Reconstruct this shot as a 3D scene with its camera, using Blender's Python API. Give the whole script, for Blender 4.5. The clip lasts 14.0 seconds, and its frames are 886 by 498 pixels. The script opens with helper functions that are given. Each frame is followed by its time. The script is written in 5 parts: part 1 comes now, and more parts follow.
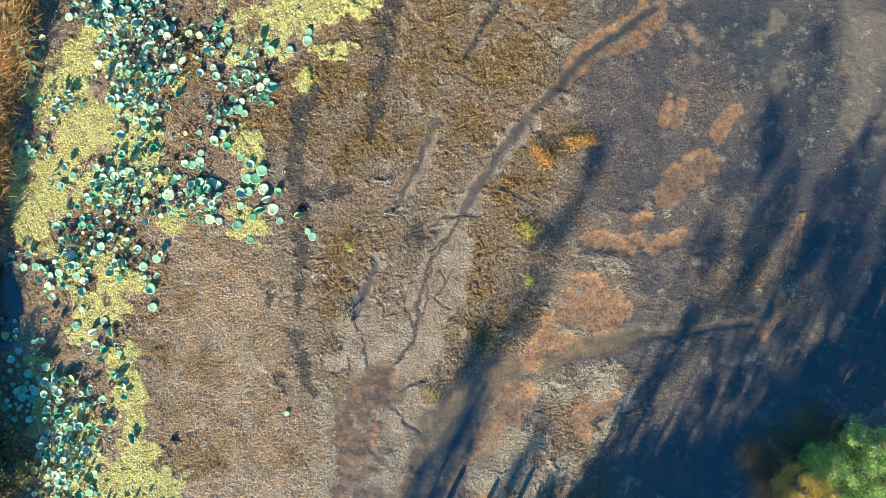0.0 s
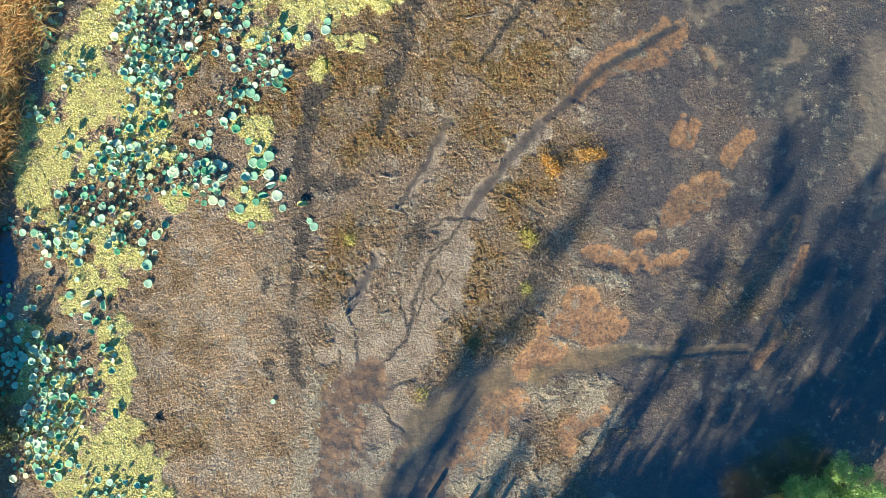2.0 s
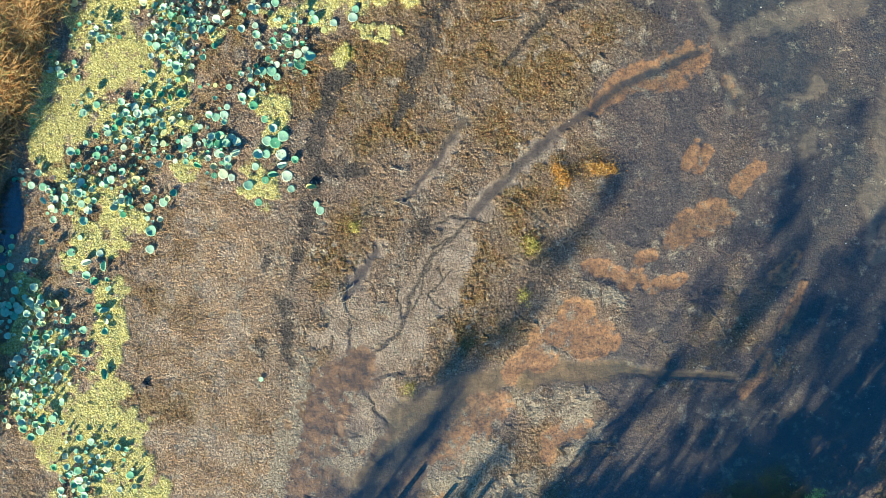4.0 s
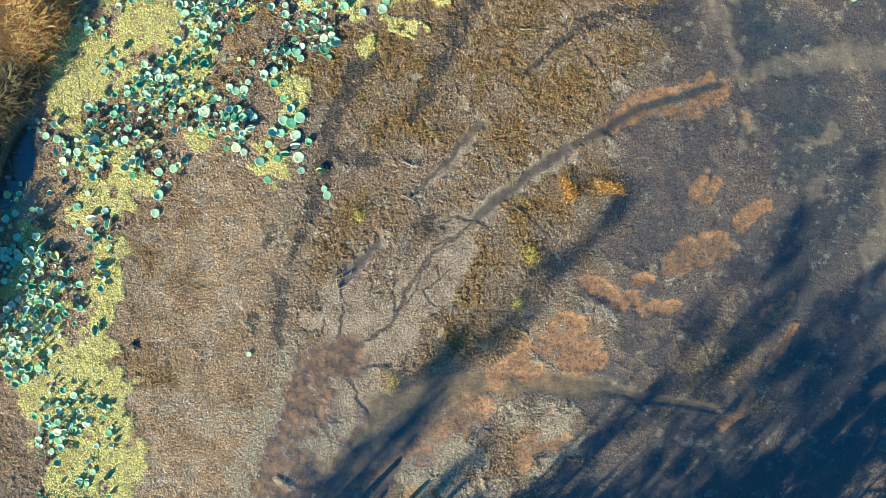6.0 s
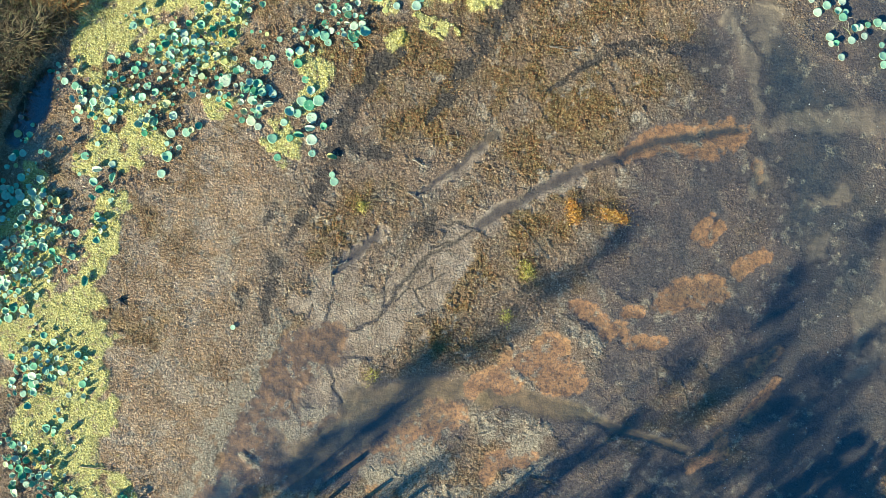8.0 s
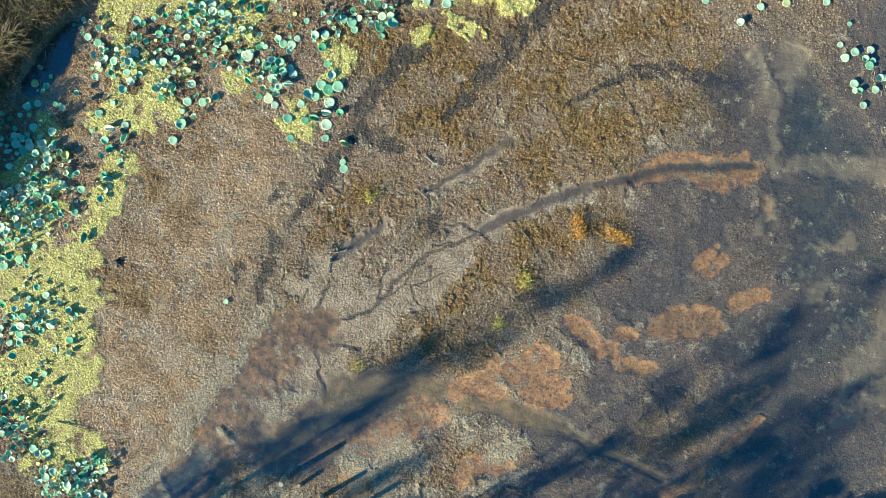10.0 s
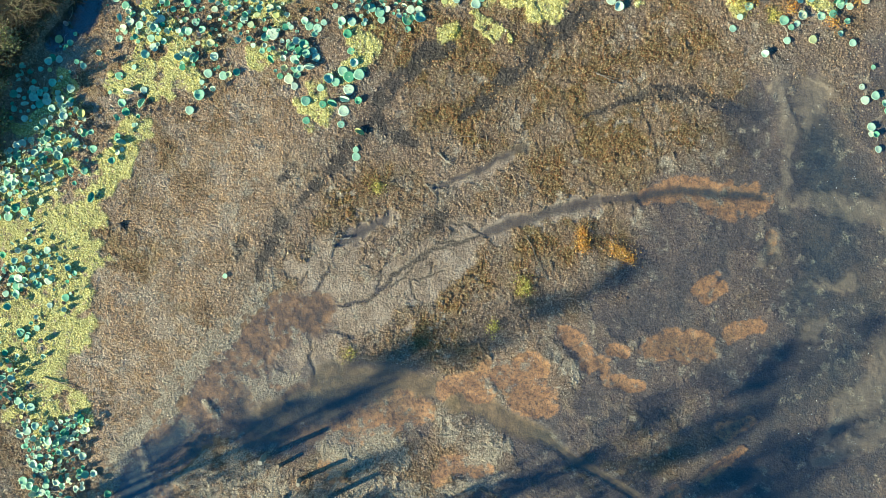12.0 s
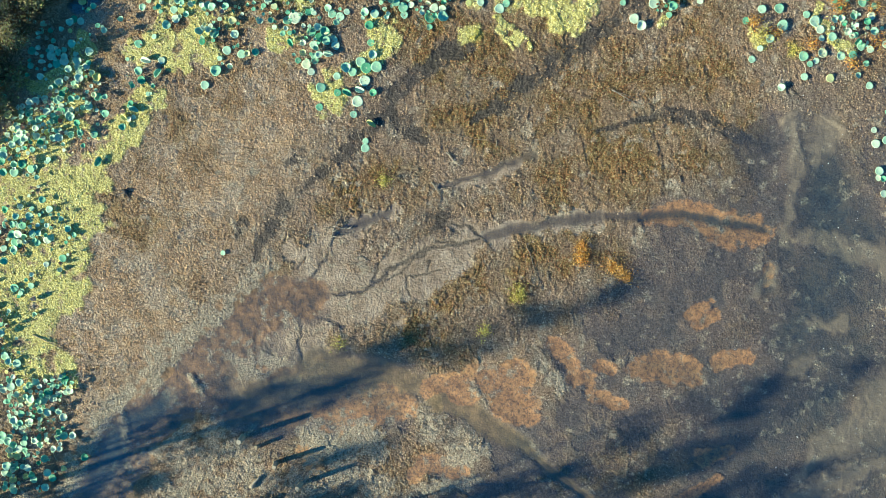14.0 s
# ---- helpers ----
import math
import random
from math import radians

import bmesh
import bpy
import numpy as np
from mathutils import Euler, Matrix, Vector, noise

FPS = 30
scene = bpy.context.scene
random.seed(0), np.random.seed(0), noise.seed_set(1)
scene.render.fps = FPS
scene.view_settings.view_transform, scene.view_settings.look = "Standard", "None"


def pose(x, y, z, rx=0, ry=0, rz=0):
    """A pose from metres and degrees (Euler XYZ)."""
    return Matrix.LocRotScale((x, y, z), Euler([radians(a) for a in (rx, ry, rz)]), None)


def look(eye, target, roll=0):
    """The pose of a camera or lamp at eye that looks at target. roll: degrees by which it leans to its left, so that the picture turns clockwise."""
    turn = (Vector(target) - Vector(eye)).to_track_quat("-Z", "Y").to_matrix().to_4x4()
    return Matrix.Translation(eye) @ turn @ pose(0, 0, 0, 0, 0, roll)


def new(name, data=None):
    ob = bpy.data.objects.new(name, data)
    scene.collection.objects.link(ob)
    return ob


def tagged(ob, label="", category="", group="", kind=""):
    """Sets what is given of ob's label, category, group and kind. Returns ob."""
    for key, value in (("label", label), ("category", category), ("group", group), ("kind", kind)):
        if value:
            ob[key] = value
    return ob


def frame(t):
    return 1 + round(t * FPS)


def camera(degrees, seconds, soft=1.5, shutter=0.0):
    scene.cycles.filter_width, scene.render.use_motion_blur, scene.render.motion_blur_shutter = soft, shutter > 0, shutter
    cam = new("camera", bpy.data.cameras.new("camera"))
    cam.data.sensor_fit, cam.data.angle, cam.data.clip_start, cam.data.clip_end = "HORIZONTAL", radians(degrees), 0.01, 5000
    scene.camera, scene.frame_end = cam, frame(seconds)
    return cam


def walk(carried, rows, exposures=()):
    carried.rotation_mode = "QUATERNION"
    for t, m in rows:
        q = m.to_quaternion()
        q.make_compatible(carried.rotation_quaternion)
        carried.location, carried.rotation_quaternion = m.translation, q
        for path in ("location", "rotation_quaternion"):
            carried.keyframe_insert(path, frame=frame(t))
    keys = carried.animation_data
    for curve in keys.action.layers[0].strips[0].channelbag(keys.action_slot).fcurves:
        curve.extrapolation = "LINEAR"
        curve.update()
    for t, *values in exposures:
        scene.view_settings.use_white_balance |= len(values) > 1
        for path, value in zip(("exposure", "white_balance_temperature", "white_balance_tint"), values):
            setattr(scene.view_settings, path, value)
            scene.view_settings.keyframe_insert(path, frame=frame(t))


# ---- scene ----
# A drained lotus pond seen from a drone that hangs 50 m above it and turns slowly.

# ---------------------------------------------------------------- camera
cam = camera(60.0, 14.0, soft=0.4)
PATH = (
    (0.0, pose(0.000, 0.000, 50.000, 0, 0, 0.000)),
    (0.5, pose(-0.019, 0.011, 49.908, 0, 0, 1.035)),
    (1.0, pose(-0.011, 0.047, 49.914, 0, 0, 2.158)),
    (1.5, pose(0.003, 0.066, 49.857, 0, 0, 3.464)),
    (2.0, pose(-0.039, 0.063, 49.789, 0, 0, 4.849)),
    (2.5, pose(-0.075, 0.020, 49.793, 0, 0, 6.395)),
    (3.0, pose(-0.105, -0.034, 49.850, 0, 0, 7.974)),
    (5.5, pose(-0.204, -0.206, 50.352, 0, 0, 15.985)),
    (6.0, pose(-0.178, -0.215, 50.440, 0, 0, 17.947)),
    (6.5, pose(-0.193, -0.186, 50.538, 0, 0, 20.037)),
    (7.0, pose(-0.209, -0.121, 50.532, 0, 0, 22.180)),
    (7.5, pose(-0.153, -0.027, 50.562, 0, 0, 24.436)),
    (8.0, pose(-0.117, 0.041, 50.467, 0, 0, 26.504)),
    (10.5, pose(-0.208, -0.044, 50.365, 0, 0, 34.910)),
    (11.0, pose(-0.232, -0.081, 50.351, 0, 0, 36.520)),
    (11.5, pose(-0.231, -0.166, 50.454, 0, 0, 38.015)),
    (12.0, pose(-0.234, -0.243, 50.493, 0, 0, 39.466)),
    (12.5, pose(-0.230, -0.272, 50.490, 0, 0, 40.938)),
    (13.0, pose(-0.220, -0.260, 50.527, 0, 0, 42.365)),
    (13.5, pose(-0.177, -0.241, 50.597, 0, 0, 43.867)),
    (14.0, pose(-0.158, -0.219, 50.644, 0, 0, 45.321)),
)
walk(cam, PATH, exposures=((0.0, 1.50, 5250, 9), (14.0, 1.38, 5100, 0)))

# ---------------------------------------------------------------- light
SHADE = Vector((0.44, 0.898, 0)).normalized()      # the way shadows fall
SIDE = Vector((SHADE.y, -SHADE.x, 0))
SUN_UP = radians(18.5)
sun = new("sun", bpy.data.lights.new("sun", "SUN"))
sun.data.energy, sun.data.angle, sun.data.color = 5.0, radians(0.8), (1.0, 0.855, 0.53)
sun.matrix_world = look((0, 0, 60), tuple(Vector((0, 0, 60)) + SHADE * math.cos(SUN_UP) - Vector((0, 0, math.sin(SUN_UP)))))
world = bpy.data.worlds.new("sky")
scene.world = world
world.use_nodes = True
wn = world.node_tree
sky = wn.nodes.new("ShaderNodeTexSky")
sky.sky_type, sky.sun_disc = "NISHITA", False
sky.air_density, sky.dust_density, sky.ozone_density = 1.3, 0.3, 6.0
sky.sun_elevation, sky.sun_rotation = SUN_UP, math.atan2(-SHADE.x, -SHADE.y)
wn.nodes["Background"].inputs["Strength"].default_value = 0.057
tint = wn.nodes.new("ShaderNodeMix")      # a clear, deep blue autumn sky
tint.data_type, tint.blend_type = "RGBA", "MULTIPLY"
tint.inputs[0].default_value, tint.inputs[7].default_value = 1.0, (0.55, 0.99, 1.06, 1)
wn.links.new(sky.outputs[0], tint.inputs[6])
wn.links.new(tint.outputs[2], wn.nodes["Background"].inputs["Color"])


# ---------------------------------------------------------------- noise and shapes on the plan
def lattice(ix, iy, seed):
    h = (ix.astype(np.int64) * 374761393 + iy.astype(np.int64) * 668265263 + seed * 974711) & 0xFFFFFFFF
    h = ((h ^ (h >> 13)) * 1274126177) & 0xFFFFFFFF
    return ((h ^ (h >> 16)) & 0xFFFF) / 65535.0


def wobble(x, y, size, seed=0):
    """Smooth noise from 0 to 1, with lumps of that size."""
    x, y = x / size, y / size
    ix, iy = np.floor(x), np.floor(y)
    fx, fy = x - ix, y - iy
    fx, fy = fx * fx * (3 - 2 * fx), fy * fy * (3 - 2 * fy)
    a, b = lattice(ix, iy, seed), lattice(ix + 1, iy, seed)
    c, d = lattice(ix, iy + 1, seed), lattice(ix + 1, iy + 1, seed)
    return (a + (b - a) * fx) * (1 - fy) + (c + (d - c) * fx) * fy


def fbm(x, y, size, seed=0, octaves=4):
    total, weight, norm = 0.0, 1.0, 0.0
    for k in range(octaves):
        ca, sa = math.cos(0.6 * k), math.sin(0.6 * k)
        total = total + weight * wobble(x * ca - y * sa, x * sa + y * ca, size / 2 ** k, seed + k * 17)
        norm, weight = norm + weight, weight * 0.5
    return total / norm


def step(a, b, v):
    t = np.clip((v - a) / (b - a), 0, 1)
    return t * t * (3 - 2 * t)


def along(x, y, line):
    """How far points lie from a line of (x, y, half-width), in half-widths."""
    best = np.full(np.shape(x), 99.0)
    if len(line) == 1:
        line = line * 2
    for (ax, ay, aw), (bx, by, bw) in zip(line, line[1:]):
        dx, dy = bx - ax, by - ay
        k = np.clip(((x - ax) * dx + (y - ay) * dy) / max(dx * dx + dy * dy, 1e-9), 0, 1)
        d = np.hypot(x - ax - k * dx, y - ay - k * dy) / (aw + (bw - aw) * k)
        best = np.minimum(best, d)
    return best


def near(x, y, lines, soft=0.35):
    """1 inside a set of lines, 0 outside, with a soft edge."""
    best = np.full(np.shape(x), 99.0)
    for line in lines:
        wide = 2 * max(p[2] for p in line)
        (ax, bx), (ay, by) = ((min(p[k] for p in line) - wide, max(p[k] for p in line) + wide) for k in (0, 1))
        close = np.nonzero((x > ax) & (x < bx) & (y > ay) & (y < by))[0]
        if len(close):
            best[close] = np.minimum(best[close], along(x[close], y[close], line))
    return 1 - step(1 - soft, 1 + soft, best)


# ---------------------------------------------------------------- the plan, in metres
CREEKS = []  # wet runnels that cut the mud
CREEKS += [
    [(14, 15.9, 0.18), (11.6, 14.2, 0.26), (10.9, 13.7, 0.26), (9.4, 12.6, 0.29), (8, 11.1, 0.29), (6.5, 9.6, 0.29), (5.2, 8.3, 0.29), (4.3, 7, 0.33), (3.4, 5.7, 0.33), (2.6, 4.6, 0.37), (1.9, 3.5, 0.37), (1.4, 2.5, 0.33)],
    [(-0.2, 8.5, 0.29), (-0.7, 7.6, 0.29), (-1.3, 6.5, 0.26), (-1.8, 5.2, 0.22), (-2.5, 3.9, 0.18), (-3.1, 2.5, 0.15)],
    [(-4.4, -0.8, 0.22), (-4.9, -2.4, 0.29), (-5.3, -3.3, 0.29), (-5.7, -4.4, 0.18)],
]
TRAILS = []  # dark trodden trails
TRAILS += [
    [(-8.8, 10.5, 0.37), (-9.2, 9.2, 0.52), (-9.5, 7.4, 0.48), (-9.6, 5.6, 0.52), (-9.5, 4.1, 0.59), (-9.4, 2.6, 0.59), (-9.3, 0.8, 0.55), (-9.2, -0.3, 0.44), (-9.3, -2.2, 0.29), (-9.4, -4, 0.22)],
    [(-10.2, -5.5, 0.44), (-9.4, -6.2, 0.74), (-9, -7.3, 0.44), (-8.7, -8.8, 0.29), (-8.2, -9.5, 0.18)],
    [(-9.2, 3.5, 0.44), (-7.9, 3.7, 0.66), (-6.8, 4, 0.52), (-6.2, 4.2, 0.29)],
    [(-3.5, 16.2, 0.52), (-3.8, 14, 0.52), (-4.1, 11.8, 0.48), (-4.3, 10, 0.52), (-4.4, 8.9, 0.37), (-4.7, 7, 0.15)],
    [(-1.8, 1, 0.88)],
    [(-11.2, -2.5, 0.37), (-11.4, -3.6, 0.22)],
    [(-10.5, -8.4, 0.41), (-10.1, -9.2, 0.29)],
    [(3.5, 15.7, 0.22), (2.8, 14.8, 0.18)],
]
TRAILS += [
    [(-4.2, 8.8, 0.37), (-4.3, 11, 0.6), (-3.7, 14.6, 0.67), (-2.9, 18, 0.56), (-2.8, 20.3, 0.45)],
    [(-9.7, 4.8, 0.52), (-9.4, 7.6, 0.52), (-8.4, 10.3, 0.37)],
    [(1.7, 12.4, 0.15), (2.7, 14.6, 0.22), (3.7, 16.2, 0.37), (4.8, 17.3, 0.48), (6.3, 18.3, 0.45), (8, 18.7, 0.41), (9.5, 19.4, 0.26), (10.3, 19.7, 0.19)],
]
RILLS = []  # narrow drainage lines in the bare mud
RILLS += [
    [(1.1, 2.2, 0.11), (0.2, 2.1, 0.11), (-0.7, 1.5, 0.11)],
    [(1, 1.9, 0.11), (0.2, 0.8, 0.11), (-0.5, -0.3, 0.11), (-1, -1.3, 0.15), (-1.3, -2.4, 0.15), (-1.5, -3.6, 0.15), (-1.7, -4.7, 0.15), (-2, -5.9, 0.15), (-2.9, -7, 0.11), (-3.5, -7.7, 0.15)],
    [(0.6, 1.1, 0.07), (-0.3, 0.4, 0.07), (-0.8, -0.1, 0.07)],
    [(-0.7, -1.1, 0.07), (-1.1, -2.2, 0.07), (-0.9, -3.3, 0.07), (-1.4, -4.4, 0.07)],
    [(0.6, -1.4, 0.07), (-0.5, -3.3, 0.07), (0, -3.8, 0.07), (0.6, -3.9, 0.07)],
    [(-2.4, -3.8, 0.11), (-2, -5.1, 0.11)],
    [(0, 0.6, 0.07), (-0.9, 0, 0.07)],
    [(-0.3, -1.4, 0.07), (0.2, -2.2, 0.07)],
]
RILLS += [
    [(-5.3, -5.9, 0.07), (-4.7, -7.3, 0.11), (-4.6, -9.2, 0.11)],
    [(-6, -7.1, 0.11), (-5.9, -8.1, 0.07)],
    [(-3.1, -9.2, 0.07), (-2, -8.9, 0.11), (-1.1, -8.4, 0.07)],
    [(-3.3, -10.1, 0.11), (-2.4, -11.2, 0.11), (-1.8, -11.8, 0.07)],
    [(-4.6, -13.2, 0.07), (-3.6, -13.4, 0.07), (-2.9, -13.2, 0.07)],
    [(-3.3, -10.3, 0.11), (-1.4, -12, 0.07)],
    [(-3.7, -10.6, 0.07), (-2.9, -9.3, 0.07), (-1.2, -8.3, 0.07)],
    [(-5, -13.5, 0.07), (-3.9, -13, 0.11), (-3.1, -13.2, 0.07)],
    [(-3.4, -7.7, 0.26), (-3.9, -9, 0.22), (-5, -9.8, 0.19)],
    [(8.1, 23.6, 0.11), (9.6, 23.5, 0.11)],
]
BARE = []  # smooth bare mud
BARE += [
    [(0.6, 1.5, 0.92), (0, -0.3, 1.18), (-0.5, -2.2, 1.47), (-0.9, -4, 1.66), (-1.4, -5.9, 1.84), (-2.4, -7.3, 1.84), (-3.1, -9.2, 1.47)],
    [(-4.7, -1.8, 0.37), (-5.1, -3.3, 0.52), (-5.3, -4.7, 0.92), (-5.3, -6.2, 1.29), (-5.3, -7.7, 1.4)],
    [(-2.4, -11, 1.84), (-3.1, -12.9, 1.47), (-1.6, -13.2, 1.33)],
    [(5.4, 8.3, 0.66), (3.5, 5.6, 0.74), (1.9, 3, 0.96)],
    [(-0.5, 7.6, 0.48), (-2.4, 3.7, 0.48), (-3.1, 2.3, 0.44)],
    [(-4.6, -1.1, 0.44), (-3.8, -0.3, 0.37)],
]
SILT = []  # wet ochre silt
SILT += [
    [(8.3, -4.4, 0.74), (9.8, -3.5, 1.03), (11.1, -3.8, 0.88), (10.2, -4.9, 0.59)],
    [(6.8, -5.9, 0.55), (5.7, -6.7, 0.52), (8, -5.9, 0.55)],
    [(9.6, 0.6, 0.52), (10.7, 0.4, 0.59), (12, 0, 0.52), (12.7, 0.8, 0.44), (13.5, 0, 0.44), (14.9, 0.6, 0.44), (15.7, 1, 0.29)],
    [(14.6, 3.5, 0.74), (15.3, 4.6, 0.66), (16.4, 4.8, 0.59), (17, 5.7, 0.74)],
    [(16.2, 5.7, 0.44), (17.9, 5.7, 0.33)],
    [(18.1, 7.4, 0.48), (18.4, 8.3, 0.55), (19, 9.1, 0.41)],
    [(14.4, 8.3, 0.26), (14.8, 9.9, 0.22)],
    [(12.6, 1.7, 0.33), (13.3, 2.1, 0.29)],
    [(5.7, -9.5, 0.66), (4.3, -10.3, 0.96), (3.5, -11.6, 1.03), (2.8, -13.2, 0.81), (2.2, -14, 0.59)],
]
SILT += [
    [(9.1, -10.8, 0.74), (10.2, -10.3, 0.66), (11.2, -9.5, 0.37)],
    [(9.1, -10.8, 0.52), (9.1, -12.1, 0.48)],
    [(3, -16, 0.59), (3.7, -16.3, 0.52)],
    [(10.5, 13.1, 0.74), (11.6, 14, 0.96), (13.3, 15.2, 1.1)],
    [(10.5, 13.1, 0.55), (9.1, 12, 0.44), (8, 10.7, 0.33)],
    [(21.8, -2.9, 0.48), (22.3, -3.8, 0.41), (20.8, -5.6, 0.33)],
    [(22.7, -1.1, 0.29), (23.4, 2.1, 0.26)],
    [(9.6, -2.5, 0.74), (8.7, -2.2, 0.44)],
    [(8, 11, 0.48), (9.7, 12.9, 0.75), (12, 14.8, 0.48), (13.1, 15.6, 0.52)],
    [(16.4, 13.4, 0.34), (15.9, 14.2, 0.26)],
    [(15.6, 9.7, 0.37), (15.1, 8.3, 0.34)],
    [(21.7, 2.4, 0.52), (22.6, 3.8, 0.34)],
]
SILT += [
    [(5.8, -7.4, 0.52), (7.8, -4.1, 0.75), (9.2, -2.4, 0.6)],
]
WET = []  # wet brown mud in the drained bed
WET += [
    [(-3.5, -7.9, 0.37), (-4, -9.2, 1.1), (-5.3, -10.3, 1.55), (-5.7, -12.1, 1.62), (-6, -14.3, 1.77), (-6.4, -16.2, 1.77)],
    [(-4.1, -8.1, 0.75), (-5, -10.3, 1.34), (-6, -12.5, 1.57), (-6.3, -14.8, 1.79), (-6.5, -17.7, 1.86), (-6.2, -20.1, 2.05), (-6.2, -22.7, 2.16), (-6, -25.1, 2.24), (-5.4, -28.3, 2.61)],
    [(-3.1, -16.4, 1.86), (-0.2, -14, 1.68), (1.6, -11.6, 1.27), (4, -8.7, 0.97)],
]
STREAMS = []  # shallow open water
STREAMS += [
    [(20.1, -4.7, 0.22), (17.9, -5, 0.22), (15.3, -5.4, 0.29), (12.7, -5.7, 0.37), (10.5, -6, 0.52), (8.3, -6.6, 0.66), (6.1, -7.3, 0.96), (4.3, -8.1, 1.1), (2.4, -9.2, 1.18), (0.6, -10.6, 1.18), (-0.9, -11.7, 0.96)],
    [(12.9, -5.5, 0.45), (11.1, -6.3, 0.6), (8.4, -6.8, 0.75), (5.6, -7.7, 0.9), (3.2, -9, 0.97), (1.1, -11.1, 1.04), (-0.5, -13.7, 1.12), (-2.2, -16.3, 0.97)],
]
PALE = []  # pale silt tracks under water
PALE += [
    [(15.8, 16.9, 0.37), (17.2, 18.3, 0.56), (19, 18.9, 0.63), (20.6, 19.8, 0.74), (22.9, 20.9, 0.82)],
    [(10.1, 21.8, 0.45), (11.7, 20.9, 0.48), (13.2, 19.2, 0.41), (14.5, 17.4, 0.33), (15.4, 15.7, 0.22)],
    [(12.1, 23.6, 0.82), (12.8, 21.5, 0.52)],
    [(16.2, 13.6, 0.33), (16.6, 12.4, 0.26)],
    [(27.7, 14.8, 1.62), (27.5, 11.5, 1.03), (26.7, 8.9, 0.63), (27.1, 6.3, 0.44)],
    [(22.1, 10.7, 0.55), (21.9, 12, 0.37)],
    [(16.2, 14.4, 0.33), (16.1, 13.3, 0.33)],
    [(28.1, 12.5, 1.64), (27.9, 9.6, 0.97), (27.2, 7.6, 0.52)],
    [(30.5, 10.2, 0.45), (28.7, 6.7, 0.52), (27.4, 4.9, 0.34)],
    [(21.9, 15.5, 0.52), (20.5, 13.8, 0.37)],
]
ALGAE = []  # duckweed and filamentous algae
ALGAE += [
    [(-24.4, 12.2, 1.18), (-24.8, 10.3, 1.69), (-24.1, 8.5, 2.06), (-22.2, 9.2, 1.55), (-21.7, 7.2, 1.47)],
    [(-25.6, 6.7, 1.55), (-24.8, 5, 1.18), (-26.7, 4.1, 1.18)],
    [(-27.4, 2.2, 1.4), (-26.3, 0.6, 0.96), (-25.6, 2.8, 1.03)],
    [(-21.9, 12.2, 1.1), (-19.7, 10.7, 0.88), (-20, 7.4, 0.96), (-19.3, 5.6, 0.74)],
    [(-25.2, 0, 0.74), (-24.1, -1.4, 0.88), (-21.5, 0.4, 0.74)],
    [(-26.7, -7.3, 0.52), (-25.6, -9.5, 0.88), (-26.7, -11.7, 0.81), (-24.1, -10.3, 0.81), (-24.1, -13.2, 0.96), (-25.6, -14.7, 0.88)],
    [(-23.3, 14, 0.66), (-21.1, 14.4, 0.59)],
    [(-13, 14.8, 1.25), (-11.6, 14, 1.4), (-10.8, 15.5, 1.25), (-9, 15.5, 1.25), (-7.1, 15.8, 1.1), (-5.3, 16.1, 0.81)],
]
ALGAE += [
    [(-13, 13, 0.88), (-14.3, 12.4, 0.37)],
    [(-8.8, 11.5, 0.55), (-9, 10.8, 0.41)],
    [(-8.2, 13.1, 0.26), (-7.5, 12.9, 0.26), (-6.6, 12.6, 0.18)],
    [(-13.4, 7.4, 0.74), (-12.7, 6.5, 0.81), (-12.1, 5.2, 0.52), (-12.7, 4.1, 0.52)],
    [(-12.7, 2.4, 0.81), (-12.1, 1.6, 0.81), (-13.6, 1.1, 0.44)],
    [(-16, 11.5, 0.66), (-17.1, 10.3, 0.37)],
    [(-17.8, 4.8, 0.88), (-20, 5.2, 1.03), (-21.5, 4.1, 1.1), (-23.3, 4.1, 0.96)],
    [(-16.7, 2.8, 0.52), (-17.8, 1.5, 0.44)],
    [(-21.5, -1.8, 0.81), (-20.4, -2.2, 0.81), (-22.1, -3.6, 0.81), (-23, -4.1, 0.66), (-23.3, -5.5, 0.81), (-23.7, -2.9, 0.66)],
]
ALGAE += [
    [(-21.5, -7.1, 0.59), (-21, -8.4, 0.66), (-20.7, -9.7, 0.74), (-20.3, -11, 0.74), (-20, -12.5, 0.59), (-20.2, -14.3, 0.74)],
    [(-22.1, -13.4, 0.59), (-22.8, -15.2, 1.1), (-20.8, -15.5, 1.03), (-18.2, -14.8, 0.66), (-16.9, -15.6, 0.81)],
    [(-17.5, -14.4, 0.44), (-18.6, -14.9, 0.52)],
    [(-19.2, -21.5, 1.42), (-17.6, -19.4, 1.94), (-17.1, -17.3, 1.19), (-17.5, -15.5, 0.9), (-19.5, -16.4, 0.97), (-20.2, -18.3, 1.04)],
    [(-15.2, -18.6, 0.6), (-14.9, -20.1, 0.67), (-16.5, -21.5, 1.68), (-14.7, -23.1, 1.57), (-14.7, -25.2, 1.57), (-13, -22.8, 1.12), (-11.8, -23.6, 0.63)],
    [(-16.6, -24, 1.12), (-18.4, -22.8, 1.12)],
]
